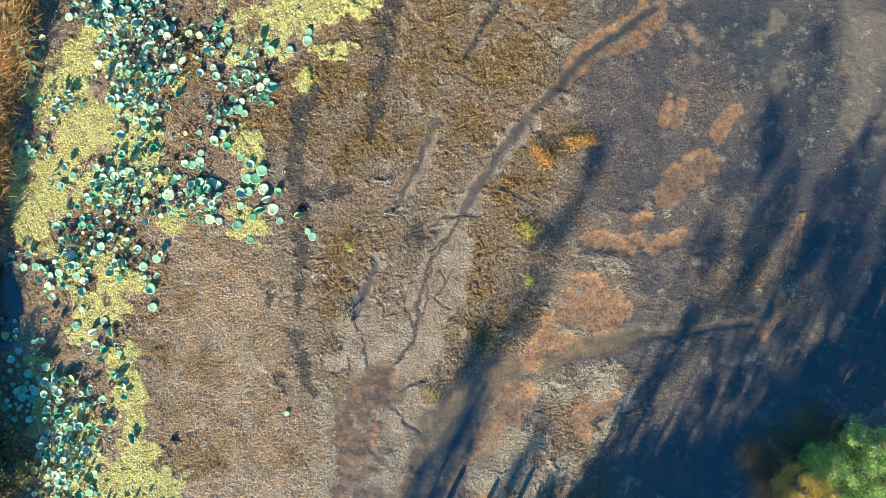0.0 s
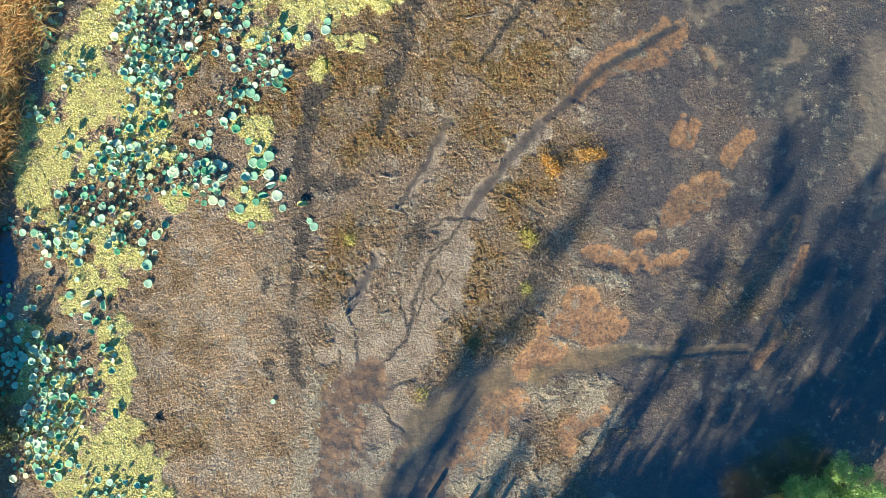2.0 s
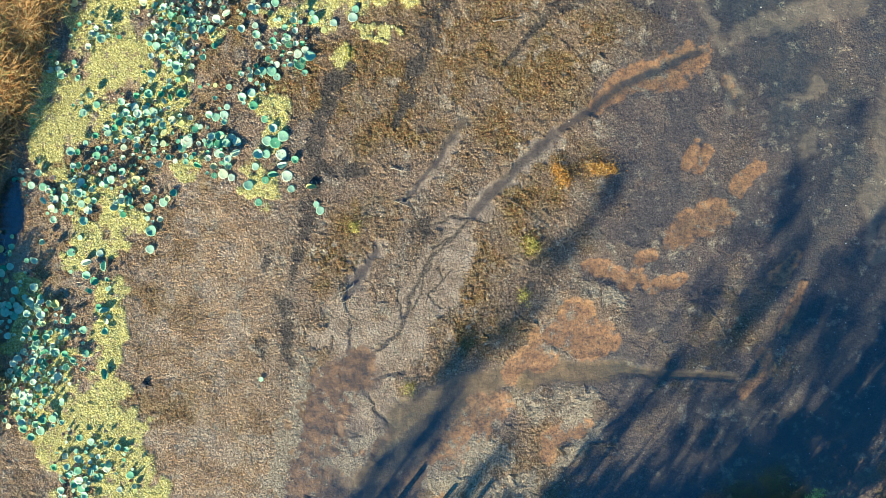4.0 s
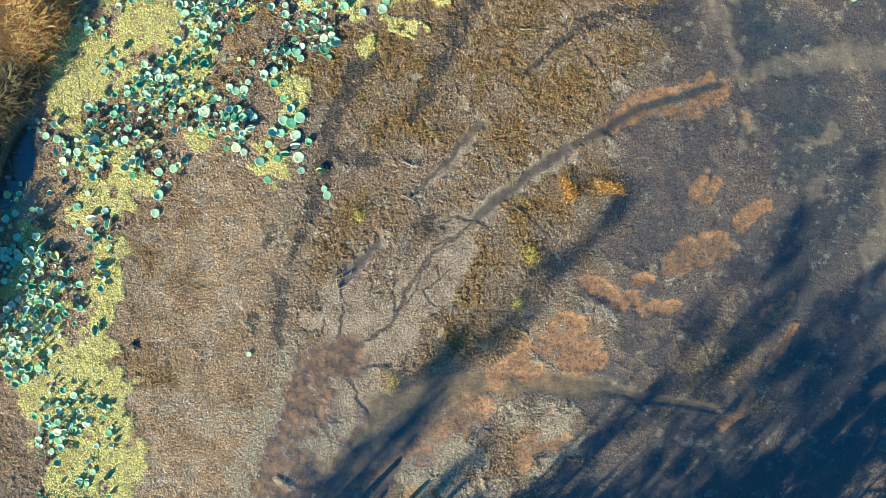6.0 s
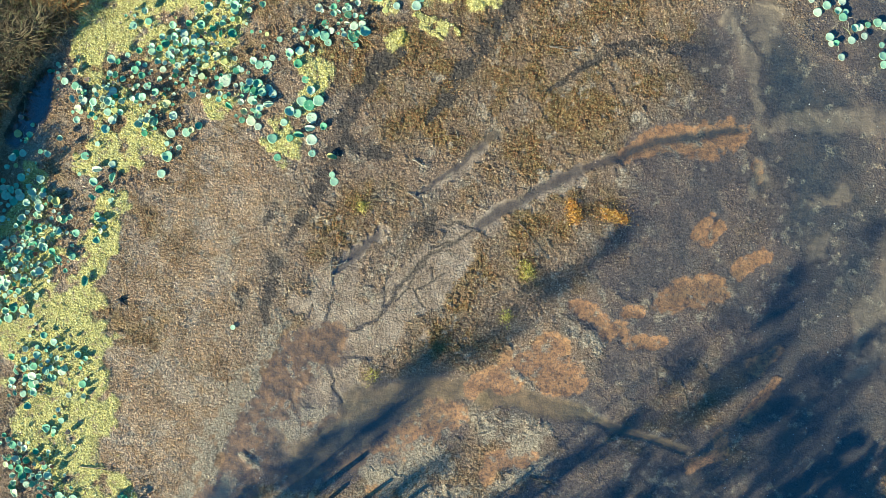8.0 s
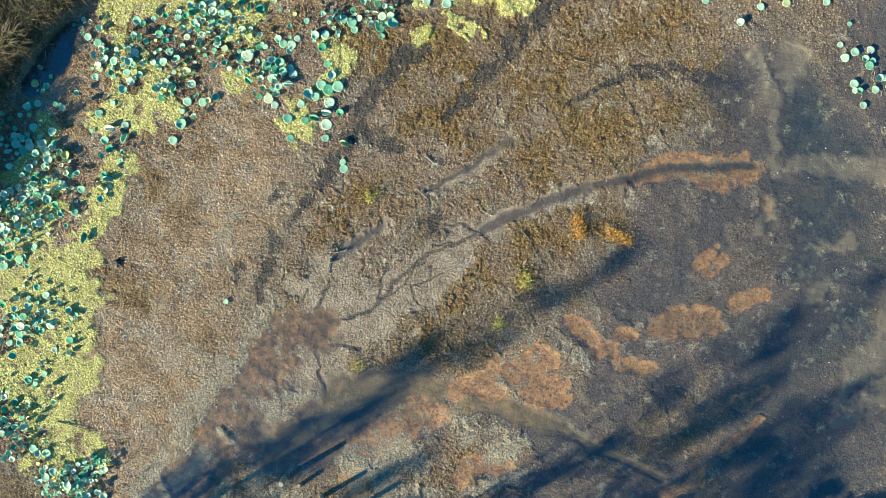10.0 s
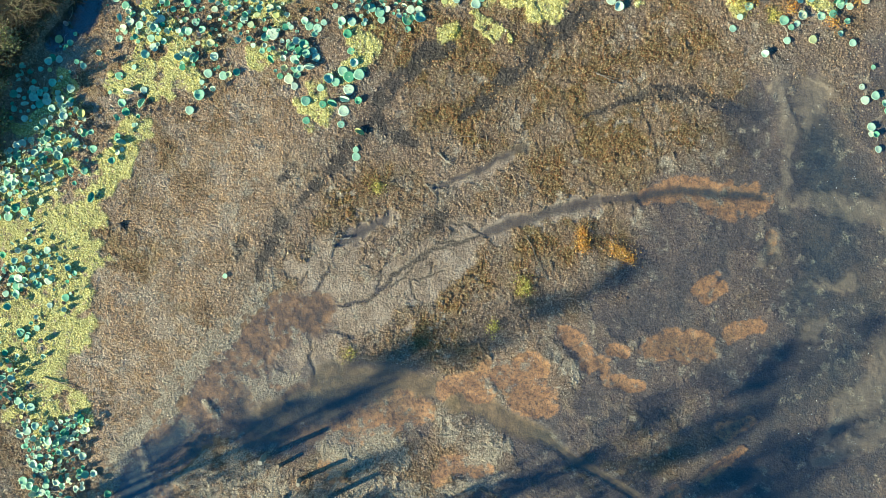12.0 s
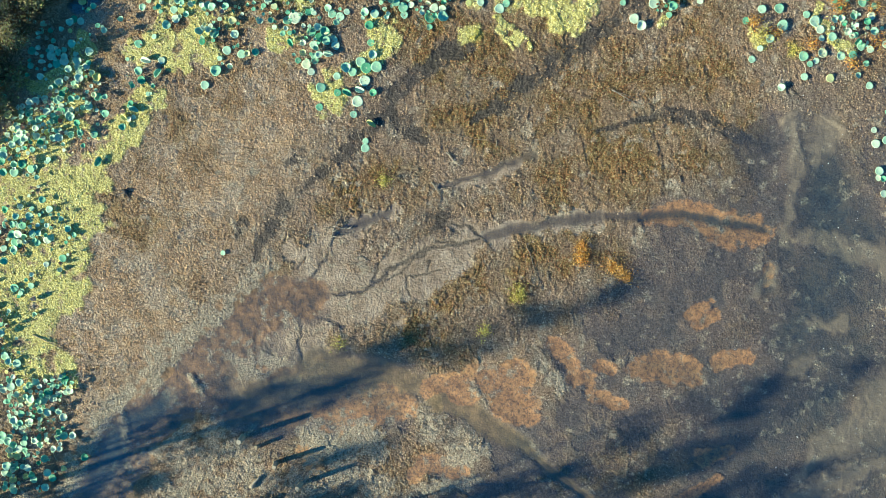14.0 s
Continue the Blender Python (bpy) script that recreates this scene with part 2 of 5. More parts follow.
ALGAE += [
    [(-20, -12.8, 0.82), (-20.1, -11.2, 0.75), (-20, -9.5, 0.6), (-20.8, -7.2, 0.67), (-21.2, -7.9, 0.67)],
    [(-18.8, -12.9, 0.6), (-20.6, -15.3, 0.67), (-22.8, -16.3, 0.67), (-22.6, -17.8, 0.6)],
    [(-21.5, -11.1, 0.45), (-23.2, -11.2, 0.37), (-20.8, -14.7, 0.37)],
    [(-22.2, -3.8, 1.19), (-21.3, -2.3, 0.82), (-19.9, -2.8, 0.52)],
    [(-23.5, -3.3, 0.82), (-23.5, -4.6, 0.52), (-20.3, -4.2, 0.34)],
    [(-7.2, 15, 0.67), (-6.2, 16.1, 1.12), (-4.6, 16.5, 0.67), (-4.7, 18, 0.56)],
    [(4.6, 24.7, 0.67), (3.9, 24.7, 0.37)],
    [(-0.5, 20.6, 0.3)],
    [(6.1, 28, 0.37), (9.3, 28, 0.3)],
    [(-6.2, 13.4, 0.22), (-7.4, 13, 0.3)],
    [(-23.2, -16.4, 1.26), (-21.2, -17.9, 1.49), (-20.6, -20.1, 1.34)],
]
ALGAE += [
    [(-23.9, -14.3, 0.89), (-20.6, -15.1, 1.26)],
    [(-19.4, -18.3, 1.49), (-17.6, -20.3, 1.49), (-16.6, -23.1, 1.26), (-19.2, -21.9, 0.89)],
]
GOLD = [[(8.51, 6.96, 0.3), (9.61, 7.11, 0.35)], [(6.11, 6.37, 0.25), (6.7, 5.85, 0.25)]]
YELLOW = [[(5.45, 1.22, 0.45)], [(-8.8, 11.27, 0.5)], [(-6.11, 0.15, 0.3)], [(5.56, -1.99, 0.25)], [(6.7, 25.46, 0.5)]]
RUST = []  # rust and olive herbs
RUST += [
    [(-6.4, 14, 1.84), (-5.9, 10.7, 1.84), (-6, 6.7, 1.69)],
    [(-1.6, 13.3, 1.77), (-1.6, 9.6, 1.55), (-3.5, 6.7, 0.96)],
    [(2.1, 12.6, 2.21), (2.1, 8.9, 1.62), (0.4, 6.8, 1.25)],
    [(4.3, 14, 1.84), (6.1, 12.2, 1.25)],
    [(7.6, 7.8, 1.18), (6.1, 5.6, 1.69), (4.5, 4.1, 1.33)],
    [(5.4, 1.5, 1.03), (3.5, 0.8, 1.33), (2.4, -1.1, 1.33)],
    [(3.2, -3.6, 1.33), (4.5, -5.1, 1.25), (0.6, -4.4, 0.74)],
    [(-6.8, 0.4, 1.18), (-6.8, -2.2, 1.18), (-7.2, -3.8, 0.74), (-6.2, 1.7, 0.59)],
    [(-16, 0.4, 1.69), (-17.8, -1.1, 1.62), (-16.7, -4.4, 1.69), (-18.9, -3.6, 0.88)],
    [(-16.7, -7.7, 1.1), (-19.3, -6.6, 0.96), (-17.8, -10.3, 0.88)],
]
RUST += [
    [(-17.8, -14.3, 1.62), (-14.5, -14.5, 1.47), (-14.9, -12.5, 0.88)],
    [(-21.5, -4.7, 1.47), (-24.4, -5.5, 1.47), (-25.6, -8.1, 1.1)],
    [(-8.2, 6.7, 0.52), (-11.6, 8.9, 0.74)],
    [(-5.3, 15.1, 0.96), (0.2, 15.1, 1.33)],
    [(-16.7, 14, 1.47), (-17.1, 8.9, 1.84), (-19.7, 4.1, 2.21), (-16.7, 5.9, 1.47)],
    [(-22.6, 1.5, 2.21), (-24.1, -1.4, 1.84), (-20, 0.8, 1.47)],
    [(-25.2, -6.6, 1.84), (-24.4, -4.4, 1.47), (-26.7, -9.5, 1.47)],
    [(4.1, 13.2, 2.01), (7, 15.6, 1.86), (4.1, 10, 1.57), (3.2, 7.8, 1.12)],
    [(-3.3, 16.8, 1.27), (1.2, 17.6, 1.94), (3.5, 20.6, 1.57), (-1.7, 12.6, 1.94)],
    [(5.9, 20.8, 1.27), (-0.1, 21.6, 1.64), (10, 18.4, 1.04)],
]
RUST += [
    [(-24, -5.2, 2.24), (-23.7, -8.1, 1.86), (-22.7, -1.7, 1.49)],
    [(-13, 8.1, 1.49), (-11.4, 9.7, 1.49), (-6.9, 11.5, 1.49)],
]
TUSSOCK = []  # pale crusted plants on islands in the wet mud
TUSSOCK += [
    [(6.8, -7.9, 0.81), (7.5, -9.1, 0.81), (6.6, -9.2, 0.59)],
    [(10.2, -7.6, 0.74), (11, -8.8, 0.81), (9.5, -9.2, 0.44)],
    [(4.3, -12.9, 1.1), (5.4, -14.3, 1.33), (3.5, -14.4, 0.81), (6.5, -12.9, 0.74)],
    [(8, -14.5, 0.96), (2.4, -15.2, 0.66)],
    [(10.2, -11.9, 0.55), (11.3, -11, 0.44), (12.1, -9.5, 0.44)],
    [(11.1, -1.1, 0.66), (12, -1.4, 0.44)],
    [(-3.4, -14.6, 0.82), (-3.1, -16, 0.41), (-2.3, -13, 0.41)],
    [(-1.8, -20.4, 1.49), (-2.7, -22.1, 0.97), (0.3, -18.8, 1.27)],
    [(-0.4, -22.2, 1.64), (-1.7, -24.4, 0.9), (2.5, -19.3, 1.27)],
    [(3, -15, 1.27), (4.8, -13.7, 1.12), (5.3, -12.1, 0.52)],
    [(4.4, -17.5, 1.27), (5.5, -15.4, 0.82)],
]
TUSSOCK += [
    [(7.2, -8.7, 0.97), (6.2, -9, 0.6)],
    [(10.8, -8.1, 0.97), (10.4, -9.3, 0.75)],
    [(-4.8, -18.1, 0.26), (-5.8, -17.9, 0.19)],
    [(-3.8, -20.4, 0.26), (-3.8, -23.1, 0.26)],
    [(-6, -23.7, 0.26), (-8.5, -22.4, 0.15)],
    [(-7.5, -11, 0.6), (-7.6, -13, 0.67), (-7.8, -15.4, 0.75), (-8.1, -17.8, 0.75), (-7.6, -19.9, 0.75), (-7.9, -22.1, 0.52), (-8.1, -24, 0.6), (-7.5, -26.2, 0.75), (-6.3, -28.4, 0.9)],
    [(-7.6, -8.8, 0.6), (-7.9, -10.1, 0.52)],
]
DRY = [[(-16.72, 0.04, 4), (-15.61, -4.38, 5), (-14.88, -9.54, 5), (-14.14, -15.06, 5)], [(-24.45, -4.38, 3.5), (-24.45, -10.27, 4.5), (-22.24, -15.43, 4.5)], [(-24.08, 4.09, 3), (-19.66, 6.66, 3)], [(-15.99, -15.24, 4), (-12.5, -21.3, 3.5), (-9.28, -26.57, 2.5), (-11.23, -14.67, 3)],
       [(-24.8, -7.64, 3), (-23.43, -12.66, 3)]]
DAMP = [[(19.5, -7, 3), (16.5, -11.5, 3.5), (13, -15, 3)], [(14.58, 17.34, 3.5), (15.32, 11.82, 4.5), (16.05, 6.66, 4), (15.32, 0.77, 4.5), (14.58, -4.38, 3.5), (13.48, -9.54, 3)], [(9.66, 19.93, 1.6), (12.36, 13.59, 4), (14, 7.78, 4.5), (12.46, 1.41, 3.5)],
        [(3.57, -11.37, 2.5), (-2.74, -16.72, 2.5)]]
# Sunken bed; the second line also paints tree shade on the south-west channel.
LAGOON_AND_SHADE = [[(20.5, -13, 3.5), (16.5, -17.5, 3.5)], [(-5.8, -20, 0.9), (-6, -23.5, 1.42), (-5.5, -27.6, 1.86)], [(20.1, 17.71, 2.5), (23.42, 14.03, 4.5), (23.42, 7.03, 4.5), (24.89, -0.33, 4)], [(28.87, 12.56, 5), (28.87, -2.17, 5), (26.36, -7.7, 5), (22.68, -13.96, 5), (19, -16.9, 4.5)],
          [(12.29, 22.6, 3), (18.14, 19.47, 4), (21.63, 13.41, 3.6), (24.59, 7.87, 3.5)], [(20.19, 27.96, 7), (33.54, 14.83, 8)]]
MOAT = []  # deep water under the bank
MOAT += [
    [(-28.7, -1.4, 0.52), (-28.4, -3.6, 0.96), (-28.7, -5.9, 0.59)],
    [(-29, -2.3, 0.37), (-28.8, -4, 0.59)],
]
BANK = [[(-29.4, 20, 3), (-29.4, 16, 3), (-30, 12.5, 3), (-31, 9.6, 3), (-31.2, 5.5, 3), (-32.2, 0, 3), (-33.0, -5, 3), (-32.8, -8, 3), (-32.3, -11, 3), (-31.2, -14, 3), (-30.8, -18, 3), (-31, -24, 3)],
        [(-38, 20, 6), (-38, -24, 6)]]


def plan_noise(x, y):
    wx = x + (fbm(x, y, 2.6, 3) - 0.5) * 1.5 + (fbm(x, y, 0.6, 5, 3) - 0.5) * 1.1
    wy = y + (fbm(x, y, 2.6, 9) - 0.5) * 1.5 + (fbm(x, y, 0.6, 11, 3) - 0.5) * 1.1
    return wx, wy


def patch(inside, ragged):
    """A ragged-edged patch that stays within its lines."""
    return step(0.38, 0.62, inside + ragged) * step(0.02, 0.3, inside)


def zones(x, y):
    """What covers the ground: masks from 0 to 1, and the height."""
    wx, wy = plan_noise(x, y)
    tx, ty = x + (wx - x) * 0.18, y + (wy - y) * 0.18     # less ragged, for narrow things
    z = {}
    z["creek"] = near(x + (wx - x) * 0.3, y + (wy - y) * 0.3, CREEKS, 0.7)
    z["trail"] = 0.9 * np.clip(1.05 * near(x + (wx - x) * 0.35, y + (wy - y) * 0.35, TRAILS, 0.9) * (0.6 + 1.0 * step(0.35, 0.6, fbm(x, y, 0.5, 31))), 0, 1)
    z["rill"] = near(x + (wx - x) * 0.4, y + (wy - y) * 0.4, RILLS, 0.7)
    ragged = 1.5 * (fbm(x, y, 1.5, 21, 6) - 0.5)
    z["bare"] = patch(near(wx, wy, BARE, 0.9), ragged)
    pool = near(tx, ty, SILT, 0.95)
    z["silt"] = step(0.36, 0.64, 1.5 * pool + 2.0 * (fbm(x, y, 1.1, 21, 7) - 0.53) + 1.3 * (fbm(x, y, 0.34, 22, 4) - 0.5)) * step(0.04, 0.25, pool)
    z["rill"] = np.maximum(z["rill"], 0.5 * z["bare"] * (1 - step(0.002, 0.012, np.abs(fbm(x, y, 1.3, 25, 4) - 0.5))))
    loose = 1.1 * (fbm(x, y, 0.9, 23, 6) - 0.5)
    z["wet"] = step(0.2, 0.8, 1.35 * near(tx, ty, WET, 0.95) + 0.5 * loose)
    z["rill"] = z["rill"] * (1 - 0.8 * z["wet"])
    z["stream"] = step(0.1, 0.9, near(tx, ty, STREAMS, 0.95) + 0.7 * loose)
    z["pale"] = near(wx, wy, PALE, 0.6)
    mat = near(wx, wy, ALGAE, 0.8)
    z["algae"] = step(0.30, 0.72, mat * 0.95 + 2.4 * (fbm(x, y, 1.1, 47, 7) - 0.49)) * step(0.03, 0.25, mat)
    z["gold"] = near(tx, ty, GOLD, 0.5)
    z["yellow"] = near(tx, ty, YELLOW, 0.7) * step(0.4, 0.6, fbm(x, y, 0.4, 51))
    z["rust"] = np.clip(near(wx, wy, RUST, 0.95) * (0.30 + 0.65 * step(0.36, 0.62, fbm(x, y, 1.1, 41, 6))) + 0.45 * step(0.5, 0.7, fbm(x, y, 2.2, 43)), 0, 1)
    islet = near(tx, ty, TUSSOCK, 0.95)
    z["tussock"] = 0.9 * step(0.32, 0.80, islet + 2.0 * (fbm(x, y, 0.9, 53, 6) - 0.5) + 1.6 * (fbm(x, y, 0.3, 54, 3) - 0.5))
    z["tussock"] = z["tussock"] * (1 - z["stream"])
    z["lagoon_and_shade"] = near(x + 3 * (fbm(x, y, 4.0, 27, 3) - 0.5), y + 3 * (fbm(x, y, 4.0, 29, 3) - 0.5), LAGOON_AND_SHADE, 0.95)
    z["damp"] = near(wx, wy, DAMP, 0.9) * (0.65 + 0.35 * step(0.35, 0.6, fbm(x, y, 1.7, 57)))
    z["dry"] = near(wx, wy, DRY, 0.9)
    z["moat"] = near(tx, ty, MOAT, 0.6)
    z["bank"] = near(tx, ty, BANK, 0.35)
    far = np.hypot(x, y)
    z["bank"] = np.maximum(z["bank"], step(44, 50, far))
    rx, ry = 0.83 * wx + 0.56 * wy, 0.83 * wy - 0.56 * wx
    h = 0.06 + 0.10 * (fbm(x, y, 5.0, 61) - 0.5) + 0.06 * (fbm(rx, ry, 1.1, 71) - 0.5)
    clods = np.abs(wobble(rx, ry, 0.37, 81) - 0.5) * 2 + 0.6 * np.abs(wobble(0.5 * rx + 0.87 * ry, 0.87 * rx - 0.5 * ry, 0.23, 83) - 0.5) * 2
    flood = np.clip(np.maximum(np.maximum(1.2 * near(tx, ty, WET, 0.95), 1.2 * near(tx, ty, STREAMS, 0.95)), 0.75 * pool), 0, 1) * (1 - 0.6 * islet)
    smooth = np.clip(0.8 * z["bare"] + z["silt"] + 0.8 * z["wet"] + z["stream"] + flood + z["creek"] + z["lagoon_and_shade"] * 0.6, 0, 1)
    h += (0.055 * clods - 0.03) * (1 - 0.92 * smooth) * (1 + 0.5 * z["rust"] + 0.3 * z["tussock"]) * (1 - 0.6 * z["damp"]) * (1 - 0.5 * z["dry"])
    h -= 0.115 * z["damp"] + 0.06 * z["creek"] + 0.015 * z["trail"] + 0.035 * z["rill"] + 0.03 * z["bare"]
    h -= 0.10 * flood + (0.07 * z["lagoon_and_shade"] + 0.10 * step(0.5, 1.0, z["lagoon_and_shade"])) * (1 - 0.5 * z["silt"]) * (1 - 0.3 * z["pale"]) + 0.45 * z["moat"]
    h += 0.03 * islet + 0.05 * z["algae"] + 0.03 * z["gold"]
    h = h + z["bank"] * (0.9 + 0.5 * fbm(x, y, 1.5, 91)) + 3.0 * step(46, 90, far)
    return z, h


# ---------------------------------------------------------------- materials
def nodes_of(name):
    m = bpy.data.materials.new(name)
    m.use_nodes = True
    return m, m.node_tree.nodes, m.node_tree.links, m.node_tree.nodes["Principled BSDF"]


class Mixer:
    """Small helper to wire node materials."""

    def __init__(self, name):
        self.m, self.n, self.l, self.out = nodes_of(name)
        self.where = self.n.new("ShaderNodeTexCoord").outputs["Object"]

    def put(self, socket, value):
        if isinstance(value, bpy.types.NodeSocket):
            self.l.new(value, socket)
        else:
            socket.default_value = value

    def noise(self, scale, detail=4.0, rough=0.6, where=None):
        t = self.n.new("ShaderNodeTexNoise")
        t.inputs["Scale"].default_value, t.inputs["Detail"].default_value, t.inputs["Roughness"].default_value = scale, detail, rough
        self.l.new(where or self.where, t.inputs["Vector"])
        return t.outputs["Fac"]

    def cells(self, scale, feature="F1", out="Distance"):
        t = self.n.new("ShaderNodeTexVoronoi")
        t.feature = feature
        t.inputs["Scale"].default_value = scale
        self.l.new(self.where, t.inputs["Vector"])
        return t.outputs[out]

    def attr(self, name):
        t = self.n.new("ShaderNodeAttribute")
        t.attribute_name = name
        return t.outputs["Fac"]

    def ramp(self, fac, stops):
        t = self.n.new("ShaderNodeValToRGB")
        e = t.color_ramp.elements
        while len(e) < len(stops):
            e.new(0.5)
        for k, (p, c) in zip(e, stops):
            k.position, k.color = p, (*c, 1)
        self.put(t.inputs["Fac"], fac)
        return t.outputs["Color"]

    def mix(self, fac, a, b, blend="MIX"):
        t = self.n.new("ShaderNodeMix")
        t.data_type, t.blend_type = "RGBA", blend
        for s, v in ((t.inputs[0], fac), (t.inputs[6], a), (t.inputs[7], b)):
            if isinstance(v, tuple) and len(v) == 3:
                v = (*v, 1)
            self.put(s, v)
        return t.outputs[2]

    def math(self, op, a, b=0.0, clamp=False):
        t = self.n.new("ShaderNodeMath")
        t.operation, t.use_clamp = op, clamp
        self.put(t.inputs[0], a), self.put(t.inputs[1], b)
        return t.outputs[0]

    def span(self, v, a, b, c=0.0, d=1.0):
        t = self.n.new("ShaderNodeMapRange")
        t.interpolation_type = "SMOOTHSTEP"
        for k, q in enumerate((v, a, b, c, d)):
            self.put(t.inputs[k], q)
        return t.outputs[0]

    def bump(self, height, strength, distance):
        t = self.n.new("ShaderNodeBump")
        self.put(t.inputs["Strength"], strength)
        t.inputs["Distance"].default_value = distance
        self.put(t.inputs["Height"], height)
        self.l.new(t.outputs[0], self.out.inputs["Normal"])

    def done(self, color, rough=0.8, spec=0.3):
        self.put(self.out.inputs["Base Color"], color)
        self.put(self.out.inputs["Roughness"], rough)
        self.out.inputs["Specular IOR Level"].default_value = spec
        return self.m


def ground_material():
    g = Mixer("marsh_ground")
    fine, mid, big = g.noise(9, 6, 0.7), g.noise(2.2, 5, 0.6), g.noise(0.35, 3, 0.55)
    grit = g.noise(26, 3, 0.7)
    clod = g.cells(6.5)
    speck = g.math("ADD", g.math("MULTIPLY", fine, 0.65), g.math("MULTIPLY", grit, 0.35))
    speck = g.math("ADD", g.math("MULTIPLY", speck, 1.35), -0.165)
    mud = g.ramp(speck, [(0.33, (0.08, 0.060, 0.044)), (0.47, (0.21, 0.157, 0.108)), (0.58, (0.32, 0.248, 0.175)), (0.70, (0.46, 0.38, 0.28))])
    brown = g.ramp(speck, [(0.33, (0.09, 0.060, 0.04)), (0.47, (0.24, 0.155, 0.098)), (0.58, (0.34, 0.23, 0.15)), (0.70, (0.46, 0.34, 0.24))])
    mud = g.mix(g.span(g.noise(0.5, 5, 0.65), 0.32, 0.54), mud, brown)
    herb = g.ramp(speck, [(0.34, (0.028, 0.018, 0.010)), (0.46, (0.15, 0.085, 0.028)), (0.56, (0.25, 0.16, 0.055)), (0.68, (0.40, 0.31, 0.15))])
    olive = g.ramp(speck, [(0.34, (0.035, 0.024, 0.010)), (0.5, (0.19, 0.125, 0.040)), (0.68, (0.38, 0.29, 0.13))])
    herb = g.mix(g.span(mid, 0.4, 0.62), herb, olive)
    c = g.mix(g.attr("rust"), mud, herb)
    bare = g.ramp(g.noise(0.9, 8, 0.68), [(0.34, (0.19, 0.125, 0.080)), (0.5, (0.32, 0.225, 0.150)), (0.66, (0.42, 0.315, 0.220))])
    c = g.mix(g.attr("bare"), c, g.mix(g.span(grit, 0.5, 0.75, 0, 0.5), bare, (0.36, 0.31, 0.25)))
    crust = g.ramp(speck, [(0.36, (0.12, 0.09, 0.06)), (0.48, (0.36, 0.28, 0.185)), (0.62, (0.56, 0.46, 0.33))])
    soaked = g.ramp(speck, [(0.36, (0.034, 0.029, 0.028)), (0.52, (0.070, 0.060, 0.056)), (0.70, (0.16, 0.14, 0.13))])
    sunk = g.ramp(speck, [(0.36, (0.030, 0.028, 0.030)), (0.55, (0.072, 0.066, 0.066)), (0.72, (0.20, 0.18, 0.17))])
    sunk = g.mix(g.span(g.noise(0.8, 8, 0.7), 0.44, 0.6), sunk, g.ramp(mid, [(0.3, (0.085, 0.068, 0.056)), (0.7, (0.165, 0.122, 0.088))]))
    parched = g.ramp(speck, [(0.33, (0.22, 0.135, 0.075)), (0.47, (0.46, 0.300, 0.170)), (0.60, (0.60, 0.42, 0.255)), (0.72, (0.70, 0.55, 0.39))])
    c = g.mix(g.math("MULTIPLY", g.math("MULTIPLY", g.attr("dry"), g.span(g.noise(0.75, 6, 0.7), 0.36, 0.58, 0.35, 1.0)), g.span(g.attr("rust"), 0.0, 1.0, 0.95, 0.4)), c, parched)
    withered = g.ramp(speck, [(0.36, (0.09, 0.050, 0.022)), (0.5, (0.32, 0.175, 0.070)), (0.66, (0.52, 0.33, 0.16))])
    c = g.mix(g.math("MULTIPLY", g.attr("dry"), g.span(g.noise(1.9, 5, 0.65), 0.48, 0.60, 0.0, 0.65)), c, withered)
    bleached = g.ramp(speck, [(0.36, (0.18, 0.13, 0.09)), (0.5, (0.46, 0.355, 0.255)), (0.66, (0.68, 0.565, 0.43))])
    c = g.mix(g.math("MULTIPLY", g.attr("dry"), g.span(g.noise(0.42, 7, 0.72), 0.48, 0.60, 0.0, 0.55)), c, bleached)
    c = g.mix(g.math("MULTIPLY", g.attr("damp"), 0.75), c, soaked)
    bed = g.ramp(g.noise(1.7, 7, 0.68), [(0.34, (0.075, 0.052, 0.038)), (0.5, (0.20, 0.114, 0.058)), (0.62, (0.32, 0.175, 0.080)), (0.74, (0.38, 0.22, 0.11))])
    c = g.mix(g.attr("wet"), c, g.mix(g.span(speck, 0.57, 0.70, 0, 0.35), bed, (0.36, 0.29, 0.21)))
    stream = g.ramp(g.noise(1.3, 7, 0.65), [(0.34, (0.13, 0.095, 0.050)), (0.5, (0.24, 0.160, 0.078)), (0.7, (0.36, 0.225, 0.105))])
    c = g.mix(g.math("MULTIPLY", g.attr("stream"), 0.85), c, stream)
    # dark underwater bed, with the south-west channel's shade put into the same colour
    c = g.mix(g.math("MULTIPLY", g.attr("lagoon_and_shade"), g.span(g.attr("wet"), 0.0, 1.0, 0.75, 0.3)), c, sunk)
    silt = g.ramp(g.noise(1.6, 7, 0.68), [(0.34, (0.25, 0.130, 0.062)), (0.48, (0.43, 0.220, 0.092)), (0.7, (0.57, 0.305, 0.128))])
    weed = g.span(g.noise(5.5, 8, 0.75), 0.48, 0.58, 0.0, 0.7)
    c = g.mix(g.attr("silt"), c, g.mix(weed, silt, (0.105, 0.075, 0.055)))
    c = g.mix(g.math("MULTIPLY", g.attr("pale"), 0.62), c, (0.29, 0.22, 0.145))
    c = g.mix(g.attr("tussock"), c, crust)
    c = g.mix(g.math("MULTIPLY", g.attr("creek"), 0.75), c, (0.085, 0.063, 0.046))
    dark = g.ramp(speck, [(0.38, (0.022, 0.019, 0.018)), (0.6, (0.085, 0.072, 0.064)), (0.75, (0.22, 0.19, 0.165))])
    c = g.mix(g.math("MULTIPLY", g.attr("trail"), 0.95), c, dark)
    c = g.mix(g.math("MULTIPLY", g.attr("rill"), 0.85), c, (0.085, 0.066, 0.050))
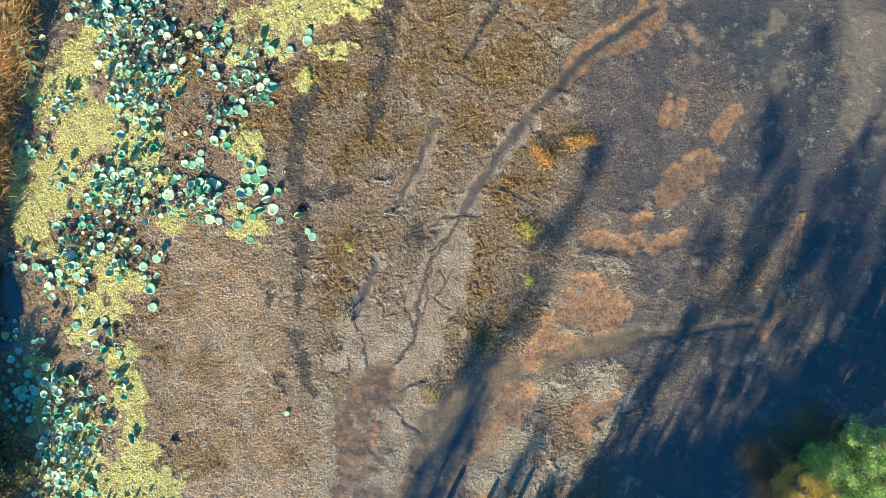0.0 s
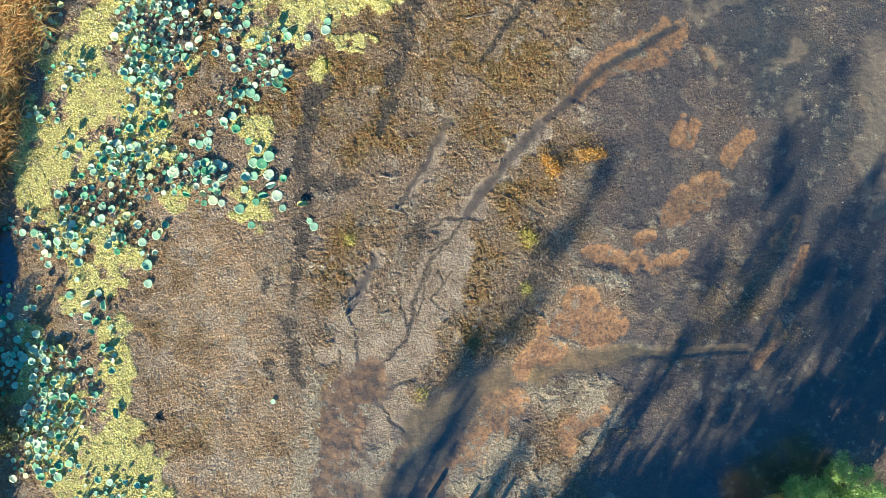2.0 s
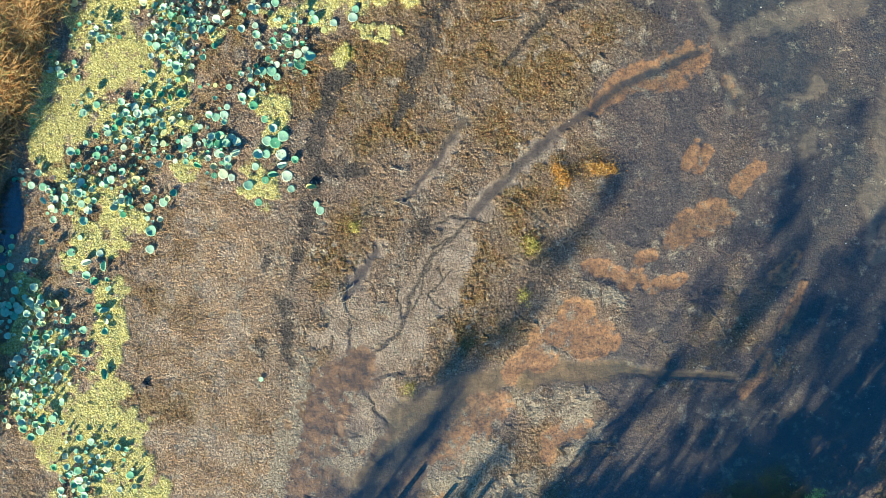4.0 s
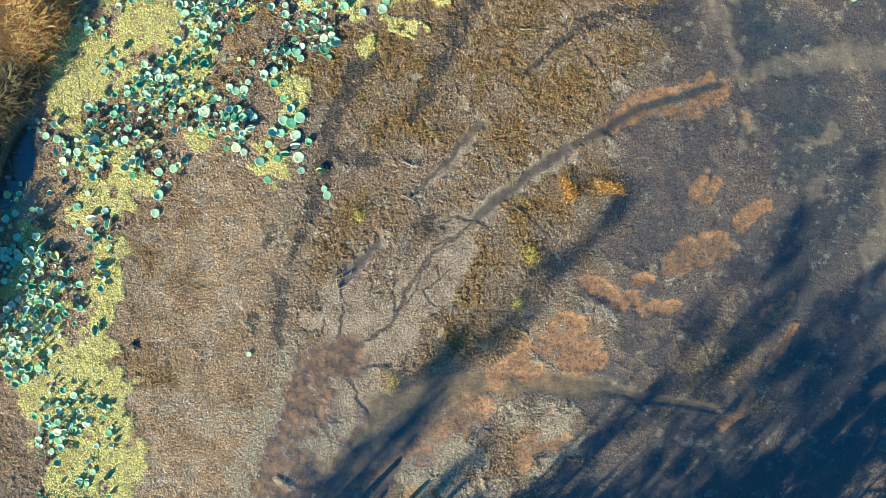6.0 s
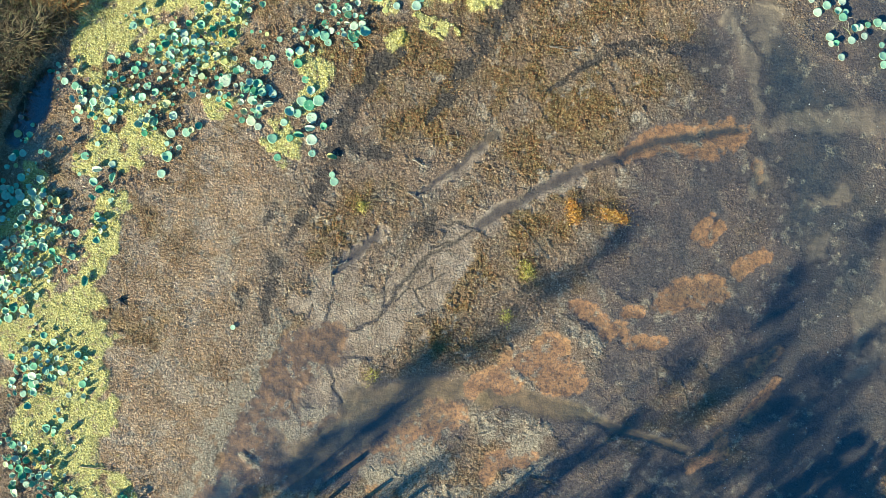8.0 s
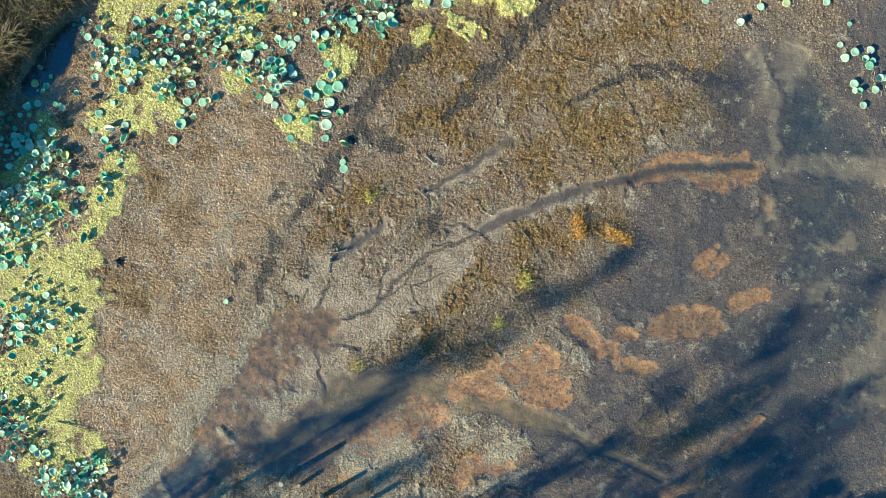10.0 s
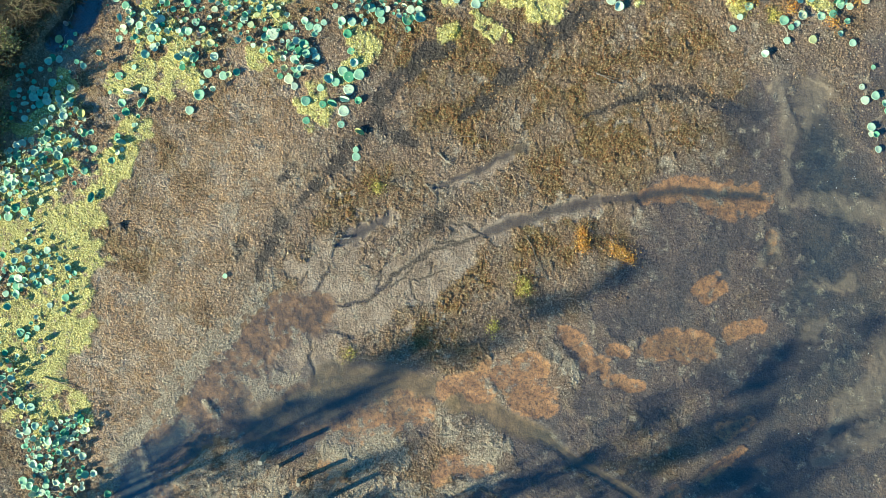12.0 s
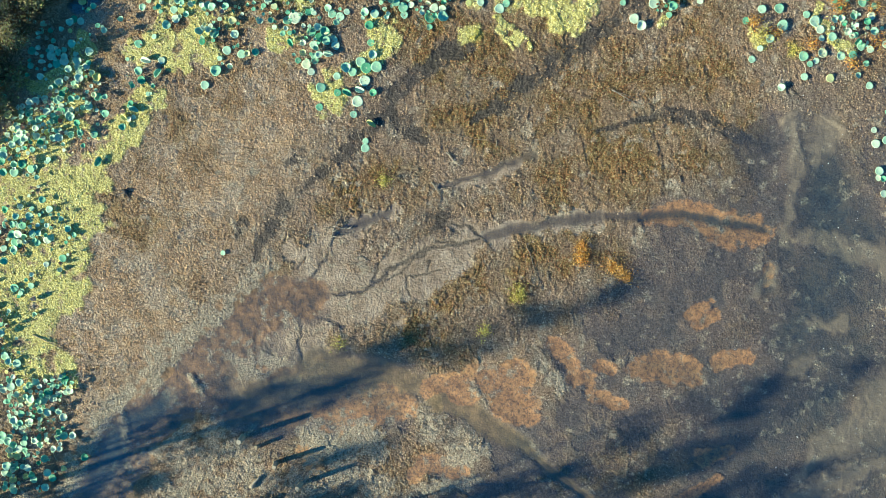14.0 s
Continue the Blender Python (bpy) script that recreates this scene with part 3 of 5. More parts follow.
    alga = g.ramp(speck, [(0.36, (0.22, 0.165, 0.035)), (0.46, (0.54, 0.445, 0.12)), (0.54, (0.70, 0.60, 0.20)), (0.64, (0.88, 0.79, 0.37))])
    alga = g.mix(g.span(g.noise(0.9, 5, 0.65), 0.46, 0.66, 0.0, 0.6), alga, g.ramp(speck, [(0.35, (0.22, 0.15, 0.045)), (0.6, (0.46, 0.37, 0.13))]))
    holes = g.span(g.noise(1.6, 6, 0.7), 0.36, 0.47)
    c = g.mix(g.math("MULTIPLY", g.attr("algae"), holes), c, alga)
    c = g.mix(g.math("MULTIPLY", g.attr("gold"), 0.4), c, g.ramp(speck, [(0.36, (0.30, 0.13, 0.012)), (0.6, (0.78, 0.45, 0.06))]))
    c = g.mix(g.attr("yellow"), c, g.ramp(speck, [(0.36, (0.12, 0.10, 0.012)), (0.6, (0.50, 0.46, 0.10))]))
    bank = g.ramp(speck, [(0.33, (0.10, 0.06, 0.025)), (0.5, (0.32, 0.20, 0.08)), (0.68, (0.55, 0.40, 0.20))])
    c = g.mix(g.attr("bank"), c, bank)
    flat = g.attr("flat")
    tall = g.math("ADD", g.math("MULTIPLY", fine, 0.8), g.math("ADD", g.math("MULTIPLY", clod, -0.35), g.math("MULTIPLY", grit, 0.25)))
    g.bump(tall, g.span(flat, 0.0, 1.0, 1.0, 0.3), 0.16)
    return g.done(c, g.span(flat, 0, 1, 0.9, 0.55), 0.25)


def water_material():
    g = Mixer("pond_water")
    n, l = g.n, g.l
    clear, gloss, silt = n.new("ShaderNodeBsdfTransparent"), n.new("ShaderNodeBsdfGlossy"), n.new("ShaderNodeBsdfDiffuse")
    g.put(clear.inputs["Color"], g.mix(g.attr("murk"), (0.90, 0.90, 0.88), (0.26, 0.44, 0.47)))
    gloss.inputs["Roughness"].default_value = 0.2
    # bluish diffuse tone that stands in for the sky's sheen on deeper water
    g.put(silt.inputs["Color"], g.ramp(g.noise(0.4, 4), [(0.35, (0.040, 0.062, 0.072)), (0.65, (0.100, 0.122, 0.125))]))
    bump = n.new("ShaderNodeBump")
    bump.inputs["Strength"].default_value, bump.inputs["Distance"].default_value = 0.08, 0.02
    l.new(g.noise(3.0, 3), bump.inputs["Height"])
    l.new(bump.outputs[0], gloss.inputs["Normal"])
    body, top = n.new("ShaderNodeMixShader"), n.new("ShaderNodeMixShader")
    g.put(body.inputs[0], g.math("MULTIPLY", g.attr("murk"), g.span(g.noise(0.9, 5), 0.35, 0.65, 0.08, 0.32)))
    g.put(top.inputs[0], g.math("ADD", 0.11, g.math("MULTIPLY", g.attr("murk"), 0.08)))
    l.new(clear.outputs[0], body.inputs[1])
    l.new(silt.outputs[0], body.inputs[2])
    l.new(body.outputs[0], top.inputs[1])
    l.new(gloss.outputs[0], top.inputs[2])
    l.new(top.outputs[0], n["Material Output"].inputs["Surface"])
    n.remove(g.out)
    return g.m


def varied(name, stops, rough=0.6, island=False, spec=0.3, thin=0.0, grain=14.0, veins=False):
    """A material that differs from piece to piece, with grain."""
    g = Mixer(name)
    if island:
        r = g.n.new("ShaderNodeNewGeometry").outputs["Random Per Island"]
    else:
        r = g.n.new("ShaderNodeObjectInfo").outputs["Random"]
    c = g.ramp(r, stops)
    c = g.mix(g.span(g.noise(grain, 4), 0.35, 0.7, 0.0, 0.45), c, g.mix(0.55, c, (0.05, 0.045, 0.03)))
    if veins:      # ribs that run from the stalk to the rim, and a pale heart
        s = g.n.new("ShaderNodeSeparateXYZ")
        g.l.new(g.where, s.inputs[0])
        x, y = s.outputs[0], s.outputs[1]
        ribs = g.span(g.math("COSINE", g.math("MULTIPLY", g.math("ARCTAN2", y, x), 18.0)), 0.6, 1.0, 0.0, 0.4)
        far = g.math("SQRT", g.math("ADD", g.math("MULTIPLY", x, x), g.math("MULTIPLY", y, y)))
        c = g.mix(ribs, c, g.mix(0.5, c, (0.75, 0.85, 0.62)))
        c = g.mix(g.span(far, 0.06, 0.2, 0.6, 0.0), c, (0.70, 0.78, 0.50))
        c = g.mix(g.span(far, 0.86, 1.0, 0.0, 0.4), c, g.mix(0.5, c, (0.62, 0.60, 0.30)))
    m = g.done(c, rough, spec)
    if thin:
        t, mixer = g.n.new("ShaderNodeBsdfTranslucent"), g.n.new("ShaderNodeMixShader")
        g.put(t.inputs["Color"], c)
        mixer.inputs[0].default_value = thin
        g.l.new(g.out.outputs[0], mixer.inputs[1])
        g.l.new(t.outputs[0], mixer.inputs[2])
        g.l.new(mixer.outputs[0], g.n["Material Output"].inputs["Surface"])
    return m


GROUND, WATER = ground_material(), water_material()
LEAF_STOPS = [(0.0, (0.12, 0.40, 0.19)), (0.14, (0.26, 0.56, 0.31)), (0.34, (0.44, 0.70, 0.42)), (0.6, (0.60, 0.80, 0.52)), (0.9, (0.78, 0.84, 0.56)), (1.0, (0.74, 0.70, 0.20))]
LOTUS = varied("lotus_leaf", LEAF_STOPS, 0.6, spec=0.25, thin=0.15, grain=5, veins=True)
LOTUS_MANY = varied("lotus_leaf_many", LEAF_STOPS, 0.6, island=True, spec=0.25, thin=0.15, grain=5)
WILTED = varied("wilted_leaf", [(0, (0.42, 0.28, 0.17)), (0.4, (0.78, 0.60, 0.48)), (0.7, (0.72, 0.60, 0.40)), (1, (0.34, 0.18, 0.11))], 0.8, island=True, thin=0.15)
STEM = varied("lotus_stem", [(0, (0.16, 0.20, 0.07)), (1, (0.30, 0.22, 0.12))], 0.7)
BARK = varied("bark", [(0, (0.30, 0.26, 0.21)), (1, (0.50, 0.45, 0.38))], 0.85, grain=9)
WOOD = varied("weathered_wood", [(0, (0.32, 0.25, 0.17)), (1, (0.46, 0.37, 0.25))], 0.85, grain=7)
STICK = varied("dead_wood", [(0, (0.20, 0.15, 0.10)), (1, (0.40, 0.33, 0.25))], 0.85, grain=9)
GREEN = varied("tree_leaf", [(0, (0.18, 0.36, 0.08)), (0.5, (0.42, 0.58, 0.16)), (1, (0.72, 0.78, 0.34))], 0.55, island=True, thin=0.35)
AUTUMN = varied("autumn_leaf", [(0, (0.66, 0.36, 0.05)), (0.5, (0.88, 0.62, 0.12)), (1, (0.85, 0.74, 0.28))], 0.6, island=True, thin=0.35)


def herb_material():
    g = Mixer("marsh_herb")
    r = g.n.new("ShaderNodeNewGeometry").outputs["Random Per Island"]
    grey = g.ramp(r, [(0, (0.20, 0.150, 0.100)), (0.5, (0.31, 0.240, 0.165)), (0.9, (0.41, 0.328, 0.235)), (1, (0.50, 0.42, 0.31))])
    brown = g.ramp(r, [(0, (0.20, 0.125, 0.070)), (0.5, (0.31, 0.200, 0.115)), (1, (0.42, 0.295, 0.185))])
    rust = g.ramp(r, [(0, (0.165, 0.074, 0.028)), (0.4, (0.27, 0.128, 0.046)), (0.7, (0.27, 0.158, 0.058)), (1, (0.34, 0.26, 0.110))])
    pale = g.ramp(r, [(0, (0.29, 0.195, 0.115)), (0.5, (0.50, 0.365, 0.23)), (1, (0.66, 0.52, 0.36))])
    c = g.mix(g.span(g.noise(0.5, 5, 0.65), 0.32, 0.54), grey, brown)
    c = g.mix(g.attr("rust"), c, rust)
    parched = g.ramp(r, [(0, (0.36, 0.20, 0.10)), (0.5, (0.56, 0.335, 0.165)), (0.9, (0.68, 0.455, 0.255)), (1, (0.74, 0.57, 0.39))])
    c = g.mix(g.math("MULTIPLY", g.math("MULTIPLY", g.attr("dry"), g.span(g.noise(0.75, 6, 0.7), 0.36, 0.58, 0.35, 1.0)), g.span(g.attr("rust"), 0.0, 1.0, 0.95, 0.4)), c, parched)
    c = g.mix(g.math("MULTIPLY", g.attr("dry"), g.span(g.noise(1.9, 5, 0.65), 0.48, 0.60, 0.0, 0.65)), c, g.ramp(r, [(0, (0.28, 0.16, 0.07)), (0.5, (0.46, 0.275, 0.125)), (1, (0.62, 0.42, 0.22))]))
    bleached = g.ramp(r, [(0, (0.36, 0.25, 0.165)), (0.5, (0.58, 0.435, 0.30)), (1, (0.76, 0.62, 0.46))])
    c = g.mix(g.math("MULTIPLY", g.attr("dry"), g.span(g.noise(0.42, 7, 0.72), 0.48, 0.60, 0.0, 0.55)), c, bleached)
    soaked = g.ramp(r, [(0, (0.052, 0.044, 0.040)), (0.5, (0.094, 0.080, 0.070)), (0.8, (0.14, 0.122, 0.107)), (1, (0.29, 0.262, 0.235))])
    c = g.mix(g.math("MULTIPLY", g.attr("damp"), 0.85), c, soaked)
    c = g.mix(g.math("MULTIPLY", g.attr("tussock"), g.span(g.noise(0.9, 6, 0.7), 0.38, 0.6, 0.4, 0.95)), c, pale)
    alga = g.ramp(r, [(0, (0.33, 0.26, 0.055)), (0.5, (0.67, 0.555, 0.15)), (1, (0.92, 0.83, 0.37))])
    c = g.mix(g.attr("algae"), c, alga)
    c = g.mix(g.math("MULTIPLY", g.attr("gold"), 0.5), c, (0.60, 0.30, 0.04))
    c = g.mix(g.attr("yellow"), c, (0.58, 0.45, 0.08))
    each = g.math("FRACT", g.math("MULTIPLY", r, 37.0))      # from tuft to tuft some are withered dark, some bleached
    c = g.mix(0.9, c, g.ramp(each, [(0, (0.60, 0.59, 0.58)), (0.3, (1.0, 1.0, 1.0)), (0.75, (1.3, 1.3, 1.3)), (1, (1.7, 1.7, 1.7))]), "MULTIPLY")
    return g.done(c, 0.85, 0.2)


HERB = herb_material()
REED = varied("dry_reed", [(0, (0.52, 0.25, 0.07)), (0.5, (0.72, 0.42, 0.14)), (0.85, (0.74, 0.54, 0.24)), (1, (0.36, 0.38, 0.10))], 0.75, island=True, thin=0.3)


# ---------------------------------------------------------------- mesh helpers
def mesh_of(name, verts, faces, mat, smooth=False):
    me = bpy.data.meshes.new(name)
    me.from_pydata(verts, [], faces)
    me.materials.append(mat)
    if smooth:
        me.shade_smooth()
    return me


def quick_mesh(name, co, corners, size, mat):
    """A mesh from arrays: points, and faces that all have the same number of corners."""
    me = bpy.data.meshes.new(name)
    nf = len(corners) // size
    me.vertices.add(len(co))
    me.vertices.foreach_set("co", np.asarray(co, dtype=np.float32).ravel())
    me.loops.add(len(corners))
    me.loops.foreach_set("vertex_index", np.asarray(corners, dtype=np.int32))
    me.polygons.add(nf)
    me.polygons.foreach_set("loop_start", np.arange(0, nf * size, size, dtype=np.int32))
    me.update(calc_edges=True)
    me.materials.append(mat)
    return me


def part(name, me, parent, label=""):
    ob = new(name, me)
    ob.parent = parent
    return tagged(ob, label)


def tube(points, radii, sides=6):
    """A bent, tapered tube, closed at its ends: points and faces."""
    verts, faces = [], []
    pts = [Vector(p) for p in points]
    for k, p in enumerate(pts):
        way = (pts[min(k + 1, len(pts) - 1)] - pts[max(k - 1, 0)]).normalized()
        a = way.orthogonal().normalized()
        b = way.cross(a)
        for s in range(sides):
            ang = math.tau * s / sides
            verts.append(p + (a * math.cos(ang) + b * math.sin(ang)) * radii[k])
    for k in range(len(pts) - 1):
        for s in range(sides):
            q = (s + 1) % sides
            faces.append((k * sides + s, k * sides + q, (k + 1) * sides + q, (k + 1) * sides + s))
    faces.append(tuple(range(sides))[::-1])
    faces.append(tuple((len(pts) - 1) * sides + s for s in range(sides)))
    return verts, faces


def merged(pieces):
    verts, faces = [], []
    for v, f in pieces:
        n = len(verts)
        verts += v
        faces += [tuple(i + n for i in q) for q in f]
    return verts, faces


FIELD = {}


def height_at(x, y):
    """The ground's height at a place, from its own grid."""
    across, lines, h = FIELD["across"], FIELD["lines"], FIELD["h"]
    i, j = np.searchsorted(across, x) - 1, np.searchsorted(lines, y) - 1
    fx, fy = (x - across[i]) / (across[i + 1] - across[i]), (y - lines[j]) / (lines[j + 1] - lines[j])
    return float((h[j, i] * (1 - fx) + h[j, i + 1] * fx) * (1 - fy) + (h[j + 1, i] * (1 - fx) + h[j + 1, i + 1] * fx) * fy)


# ---------------------------------------------------------------- ground and water
def grid_lines(half, step_size, reach, low, high):
    """Grid lines that lie closest from low to high, and grow wide towards the horizon."""
    inner = np.concatenate([np.arange(-half, low, step_size), np.arange(low, high, step_size * 0.62), np.arange(high, half + 1e-6, step_size)])
    grow = [half + step_size]
    while grow[-1] < reach:
        grow.append(grow[-1] + (grow[-1] - half) * 0.6 + 0.1)
    return np.concatenate([-np.array(grow[::-1]), inner, np.array(grow)])


def build_ground():
    across, lines = grid_lines(33.4, 0.105, 1500, -9, 8), grid_lines(33.4, 0.105, 1500, -15, 4)
    n, m = len(lines), len(across)
    x, y = np.meshgrid(across, lines)
    x, y = x.ravel(), y.ravel()
    z, h = zones(x, y)
    FIELD["across"], FIELD["lines"], FIELD["h"] = across, lines, h.reshape(n, m)
    i = np.arange(n * m).reshape(n, m)
    corners = np.stack([i[:-1, :-1], i[:-1, 1:], i[1:, 1:], i[1:, :-1]], -1).reshape(-1)
    me = quick_mesh("ground", np.stack([x, y, h], -1), corners, 4, GROUND)
    z["flat"] = np.clip(0.35 * z["bare"] + 0.95 * z["wet"] + z["silt"] + z["stream"] + z["creek"] + z["pale"] + 0.7 * z["lagoon_and_shade"] + 0.8 * z["damp"], 0, 1) * (1 - z["tussock"])
    for key in ("rust", "bare", "silt", "pale", "stream", "wet", "tussock", "creek", "trail", "rill", "algae", "gold", "yellow", "lagoon_and_shade", "damp", "dry", "bank", "flat"):
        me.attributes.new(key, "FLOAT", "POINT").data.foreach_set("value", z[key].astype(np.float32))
    me.shade_smooth()
    tagged(new("ground", me), "drained pond bed of cracked brown mud and low marsh herbs", "mud", kind="structure")


build_ground()


def build_water():
    lines = np.arange(-46, 46.01, 0.3)
    n = len(lines)
    x, y = np.meshgrid(lines, lines)
    x, y = x.ravel(), y.ravel()
    z, h = zones(x, y)
    i = np.arange(n * n).reshape(n, n)
    corners = np.stack([i[:-1, :-1], i[:-1, 1:], i[1:, 1:], i[1:, :-1]], -1).reshape(-1)
    me = quick_mesh("water", np.stack([x, y, 0 * x], -1), corners, 4, WATER)
    me.attributes.new("murk", "FLOAT", "POINT").data.foreach_set("value", step(0.03, 0.28, -h).astype(np.float32))
    water = tagged(new("water", me), "shallow murky pond water over silt", "water", kind="structure")
    water.visible_shadow = False


build_water()


# ---------------------------------------------------------------- low plants that nobody could count
def tufts(name, count, size, label, seed, tall=0.66, sides=4):
    rng = np.random.default_rng(seed)
    x, y = rng.uniform(-33, 33, count), rng.uniform(-33, 33, count)
    seen = (y - x < 47) & (x - y < 38) & (np.hypot(x, y) < 34)
    x, y = x[seen], y[seen]
    count = len(x)
    z, h = zones(x, y)
    bald = z["stream"] + z["creek"] * 1.5 + 0.95 * z["bare"] + z["trail"] * 1.1 + z["moat"] + 0.9 * z["silt"] + 1.15 * z["wet"] + z["pale"] * 0.7 + 1.35 * z["lagoon_and_shade"] - z["tussock"] + z["bank"] + 0.4 * z["algae"]
    bald = bald + 0.75 * z["dry"] * step(0.46, 0.58, fbm(x, y, 0.6, 33, 3)) * (1 - z["algae"])
    ok = (rng.uniform(0, 1, count) > bald) & (h > -0.22)
    x, y, h = x[ok], y[ok], h[ok]
    k = len(x)
    r = size * rng.uniform(0.6, 1.6, k) * (0.7 + 0.6 * wobble(x, y, 0.7, 77)) * (1 - 0.40 * z["damp"][ok] - 0.2 * z["tussock"][ok]) * (1 - 0.18 * z["dry"][ok])
    top = np.stack([x + rng.normal(0, 0.25, k) * r, y + rng.normal(0, 0.25, k) * r, h + r * tall * rng.uniform(0.5, 1.3, k) * (1 - 0.5 * z["damp"][ok]) * (1 - 0.15 * z["algae"][ok]) * (1 + 0.5 * z["dry"][ok] * (1 - z["algae"][ok]))], -1)
    ring, spin = [], rng.uniform(0, math.tau, k)
    for s in range(sides):
        a = spin + math.tau * s / sides + rng.uniform(-0.4, 0.4, k)
        w = r * rng.uniform(0.7, 1.25, k)
        ring.append(np.stack([x + np.cos(a) * w, y + np.sin(a) * w, h - 0.02], -1))
    co = np.stack([top] + ring, 1).reshape(-1, 3)
    i = np.arange(k) * (sides + 1)
    tri = np.stack([np.stack([i, i + 1 + s, i + 1 + (s + 1) % sides], -1) for s in range(sides)], 1).reshape(-1)
    me = quick_mesh(name, co, tri, 3, HERB)
    for key in ("rust", "tussock", "algae", "gold", "yellow", "damp", "dry"):
        v = np.repeat(z[key][ok], sides + 1)
        me.attributes.new(key, "FLOAT", "POINT").data.foreach_set("value", v.astype(np.float32))
    return tagged(new(name, me), label, "marsh plants", kind="stuff")


tufts("marsh_herbs", 780000, 0.054, "low rust, olive and grey marsh herbs on mud", 1)


# ---------------------------------------------------------------- trees round the pond
def crown_mesh(name, height, low, radius, leaves, leaf, mat, rng, airy=False):
    """Leaves in clumps within an uneven crown."""
    clumps = max(14, leaves // (260 if airy else 40))
    t = rng.uniform(0, 1, clumps)
    a = rng.uniform(0, math.tau, clumps)
    shape = np.sqrt(np.clip(1 - (2 * t - 1) ** 2, 0, 1))
    d = radius * shape * np.sqrt(rng.uniform(0.1, 1, clumps)) * (0.75 + 0.5 * rng.uniform(0, 1, clumps))
    centre = np.stack([d * np.cos(a), d * np.sin(a), low + (height - low) * t], -1)
    which = rng.integers(0, clumps, leaves)
    spread = ((0.13 + 0.13 * rng.uniform(0, 1, clumps)) if airy else (0.16 + 0.08 * radius + 0.15 * rng.uniform(0, 1, clumps)))[which, None]
    p = centre[which] + rng.normal(0, 1, (leaves, 3)) * spread * (1, 1, 0.7)
    u = rng.normal(0, 1, (leaves, 3))
    u /= np.linalg.norm(u, axis=1)[:, None]
    v = np.cross(u, rng.normal(0, 1, (leaves, 3)))
    v /= np.linalg.norm(v, axis=1)[:, None]
    s = leaf * rng.uniform(0.6, 1.3, leaves)[:, None]
    co = np.stack([p - u * s, p + v * s * 0.45, p + u * s, p - v * s * 0.45], 1).reshape(-1, 3)
    return quick_mesh(name, co, np.arange(leaves * 4), 4, mat), centre


def tree(x, y, height, radius, leaves, leaf, mat, label, seed, low=0.3, kind="tree", airy=False):
    rng = np.random.default_rng(seed)
    ground = height_at(x, y) - 0.1
    root = new(kind)
    root.location = (x, y, ground)
    me, clumps = crown_mesh("crown", height, height * low, radius, leaves, leaf, mat, rng, airy)
    part("crown", me, root)
    bend = rng.normal(0, 0.03 * height, 2)
    r0 = 0.014 * height + 0.03
    spine = [Vector((bend[0] * t * t, bend[1] * t * t, height * 0.78 * t)) for t in np.linspace(0, 1, 7)]
    v, f = tube(spine, [r0 * (1 - 0.9 * k / 6) for k in range(7)], 8)
    part("trunk", mesh_of("trunk", v, f, BARK, True), root)
    for c in clumps[:: max(1, len(clumps) // (60 if airy else 22))]:
        t = min(max(c[2] / (height * 0.78) - 0.12, 0.12), 0.95)
        a = Vector((bend[0] * t * t, bend[1] * t * t, height * 0.78 * t))
        e = Vector(c)
        m = (a + e) / 2 + Vector((0, 0, 0.06 * height))
        v, f = tube([a, m, e], [r0 * 0.35 * (1.1 - t), r0 * 0.22 * (1.1 - t), 0.012], 5)
        part("limb", mesh_of("limb", v, f, BARK, True), root)
    return tagged(root, label, kind, kind + "s round the pond")


GREEN_LABEL, GOLD_LABEL = "leafy green broadleaf tree on the pond bank", "yellow autumn tree with thin foliage on the bank"
SHORE = [  # across the shadows, along them, height, crown radius, leaves per metre, where the crown begins
    (6.2, -38, 16.3, 1.6, 38, 0.3), (5.6, -39, 11.5, 1.7, 17, 0.3), (8.3, -41, 6.2, 1.3, 50, 0.25), (5.0, -40, 8.4, 1.2, 22, 0.3), (7.4, -40, 9.6, 1.4, 20, 0.3), (11.2, -40, 11.0, 1.1, 60, 0.75),
    (16.4, -24, 15.9, 1.5, 45, 0.8), (15.4, -26, 14.6, 1.4, 28, 0.75), (18.0, -25, 13.6, 1.3, 50, 0.8), (18.4, -24, 12.2, 1.3, 50, 0.8),
    (16.6, -26, 11.3, 1.2, 35, 0.78), (18.8, -24, 10.8, 1.3, 35, 0.78), (21.2, -24, 13.4, 1.3, 50, 0.8), (20.8, -23, 12.0, 1.1, 38, 0.8),
]
SHORE += [
    (23.4, -22, 13.2, 1.5, 50, 0.72), (21.8, -22, 14.6, 1.4, 45, 0.75), (23.2, -20, 12.6, 1.2, 45, 0.75), (25.0, -21, 12.0, 1.3, 45, 0.7),
    (16.5, -26, 9.9, 1.0, 45, 0.75), (16.0, -27, 8.5, 1.0, 50, 0.7), (15.3, -28, 6.9, 1.1, 110, 0.4), (13.4, -27, 5.6, 1.2, 120, 0.25),
    (16.3, -28, 7.2, 1.5, 100, 0.25), (17.8, -28, 8.0, 1.5, 130, 0.25), (19.4, -26, 7.2, 1.5, 110, 0.25), (21.0, -25, 6.6, 1.5, 120, 0.25), (22.5, -24, 7.0, 1.5, 160, 0.25),
    (24.0, -22, 7.6, 1.5, 300, 0.25), (25.4, -20, 8.2, 1.5, 340, 0.25), (26.8, -19, 6.6, 1.6, 320, 0.25), (28.6, -18, 5.6, 1.7, 320, 0.25),
]
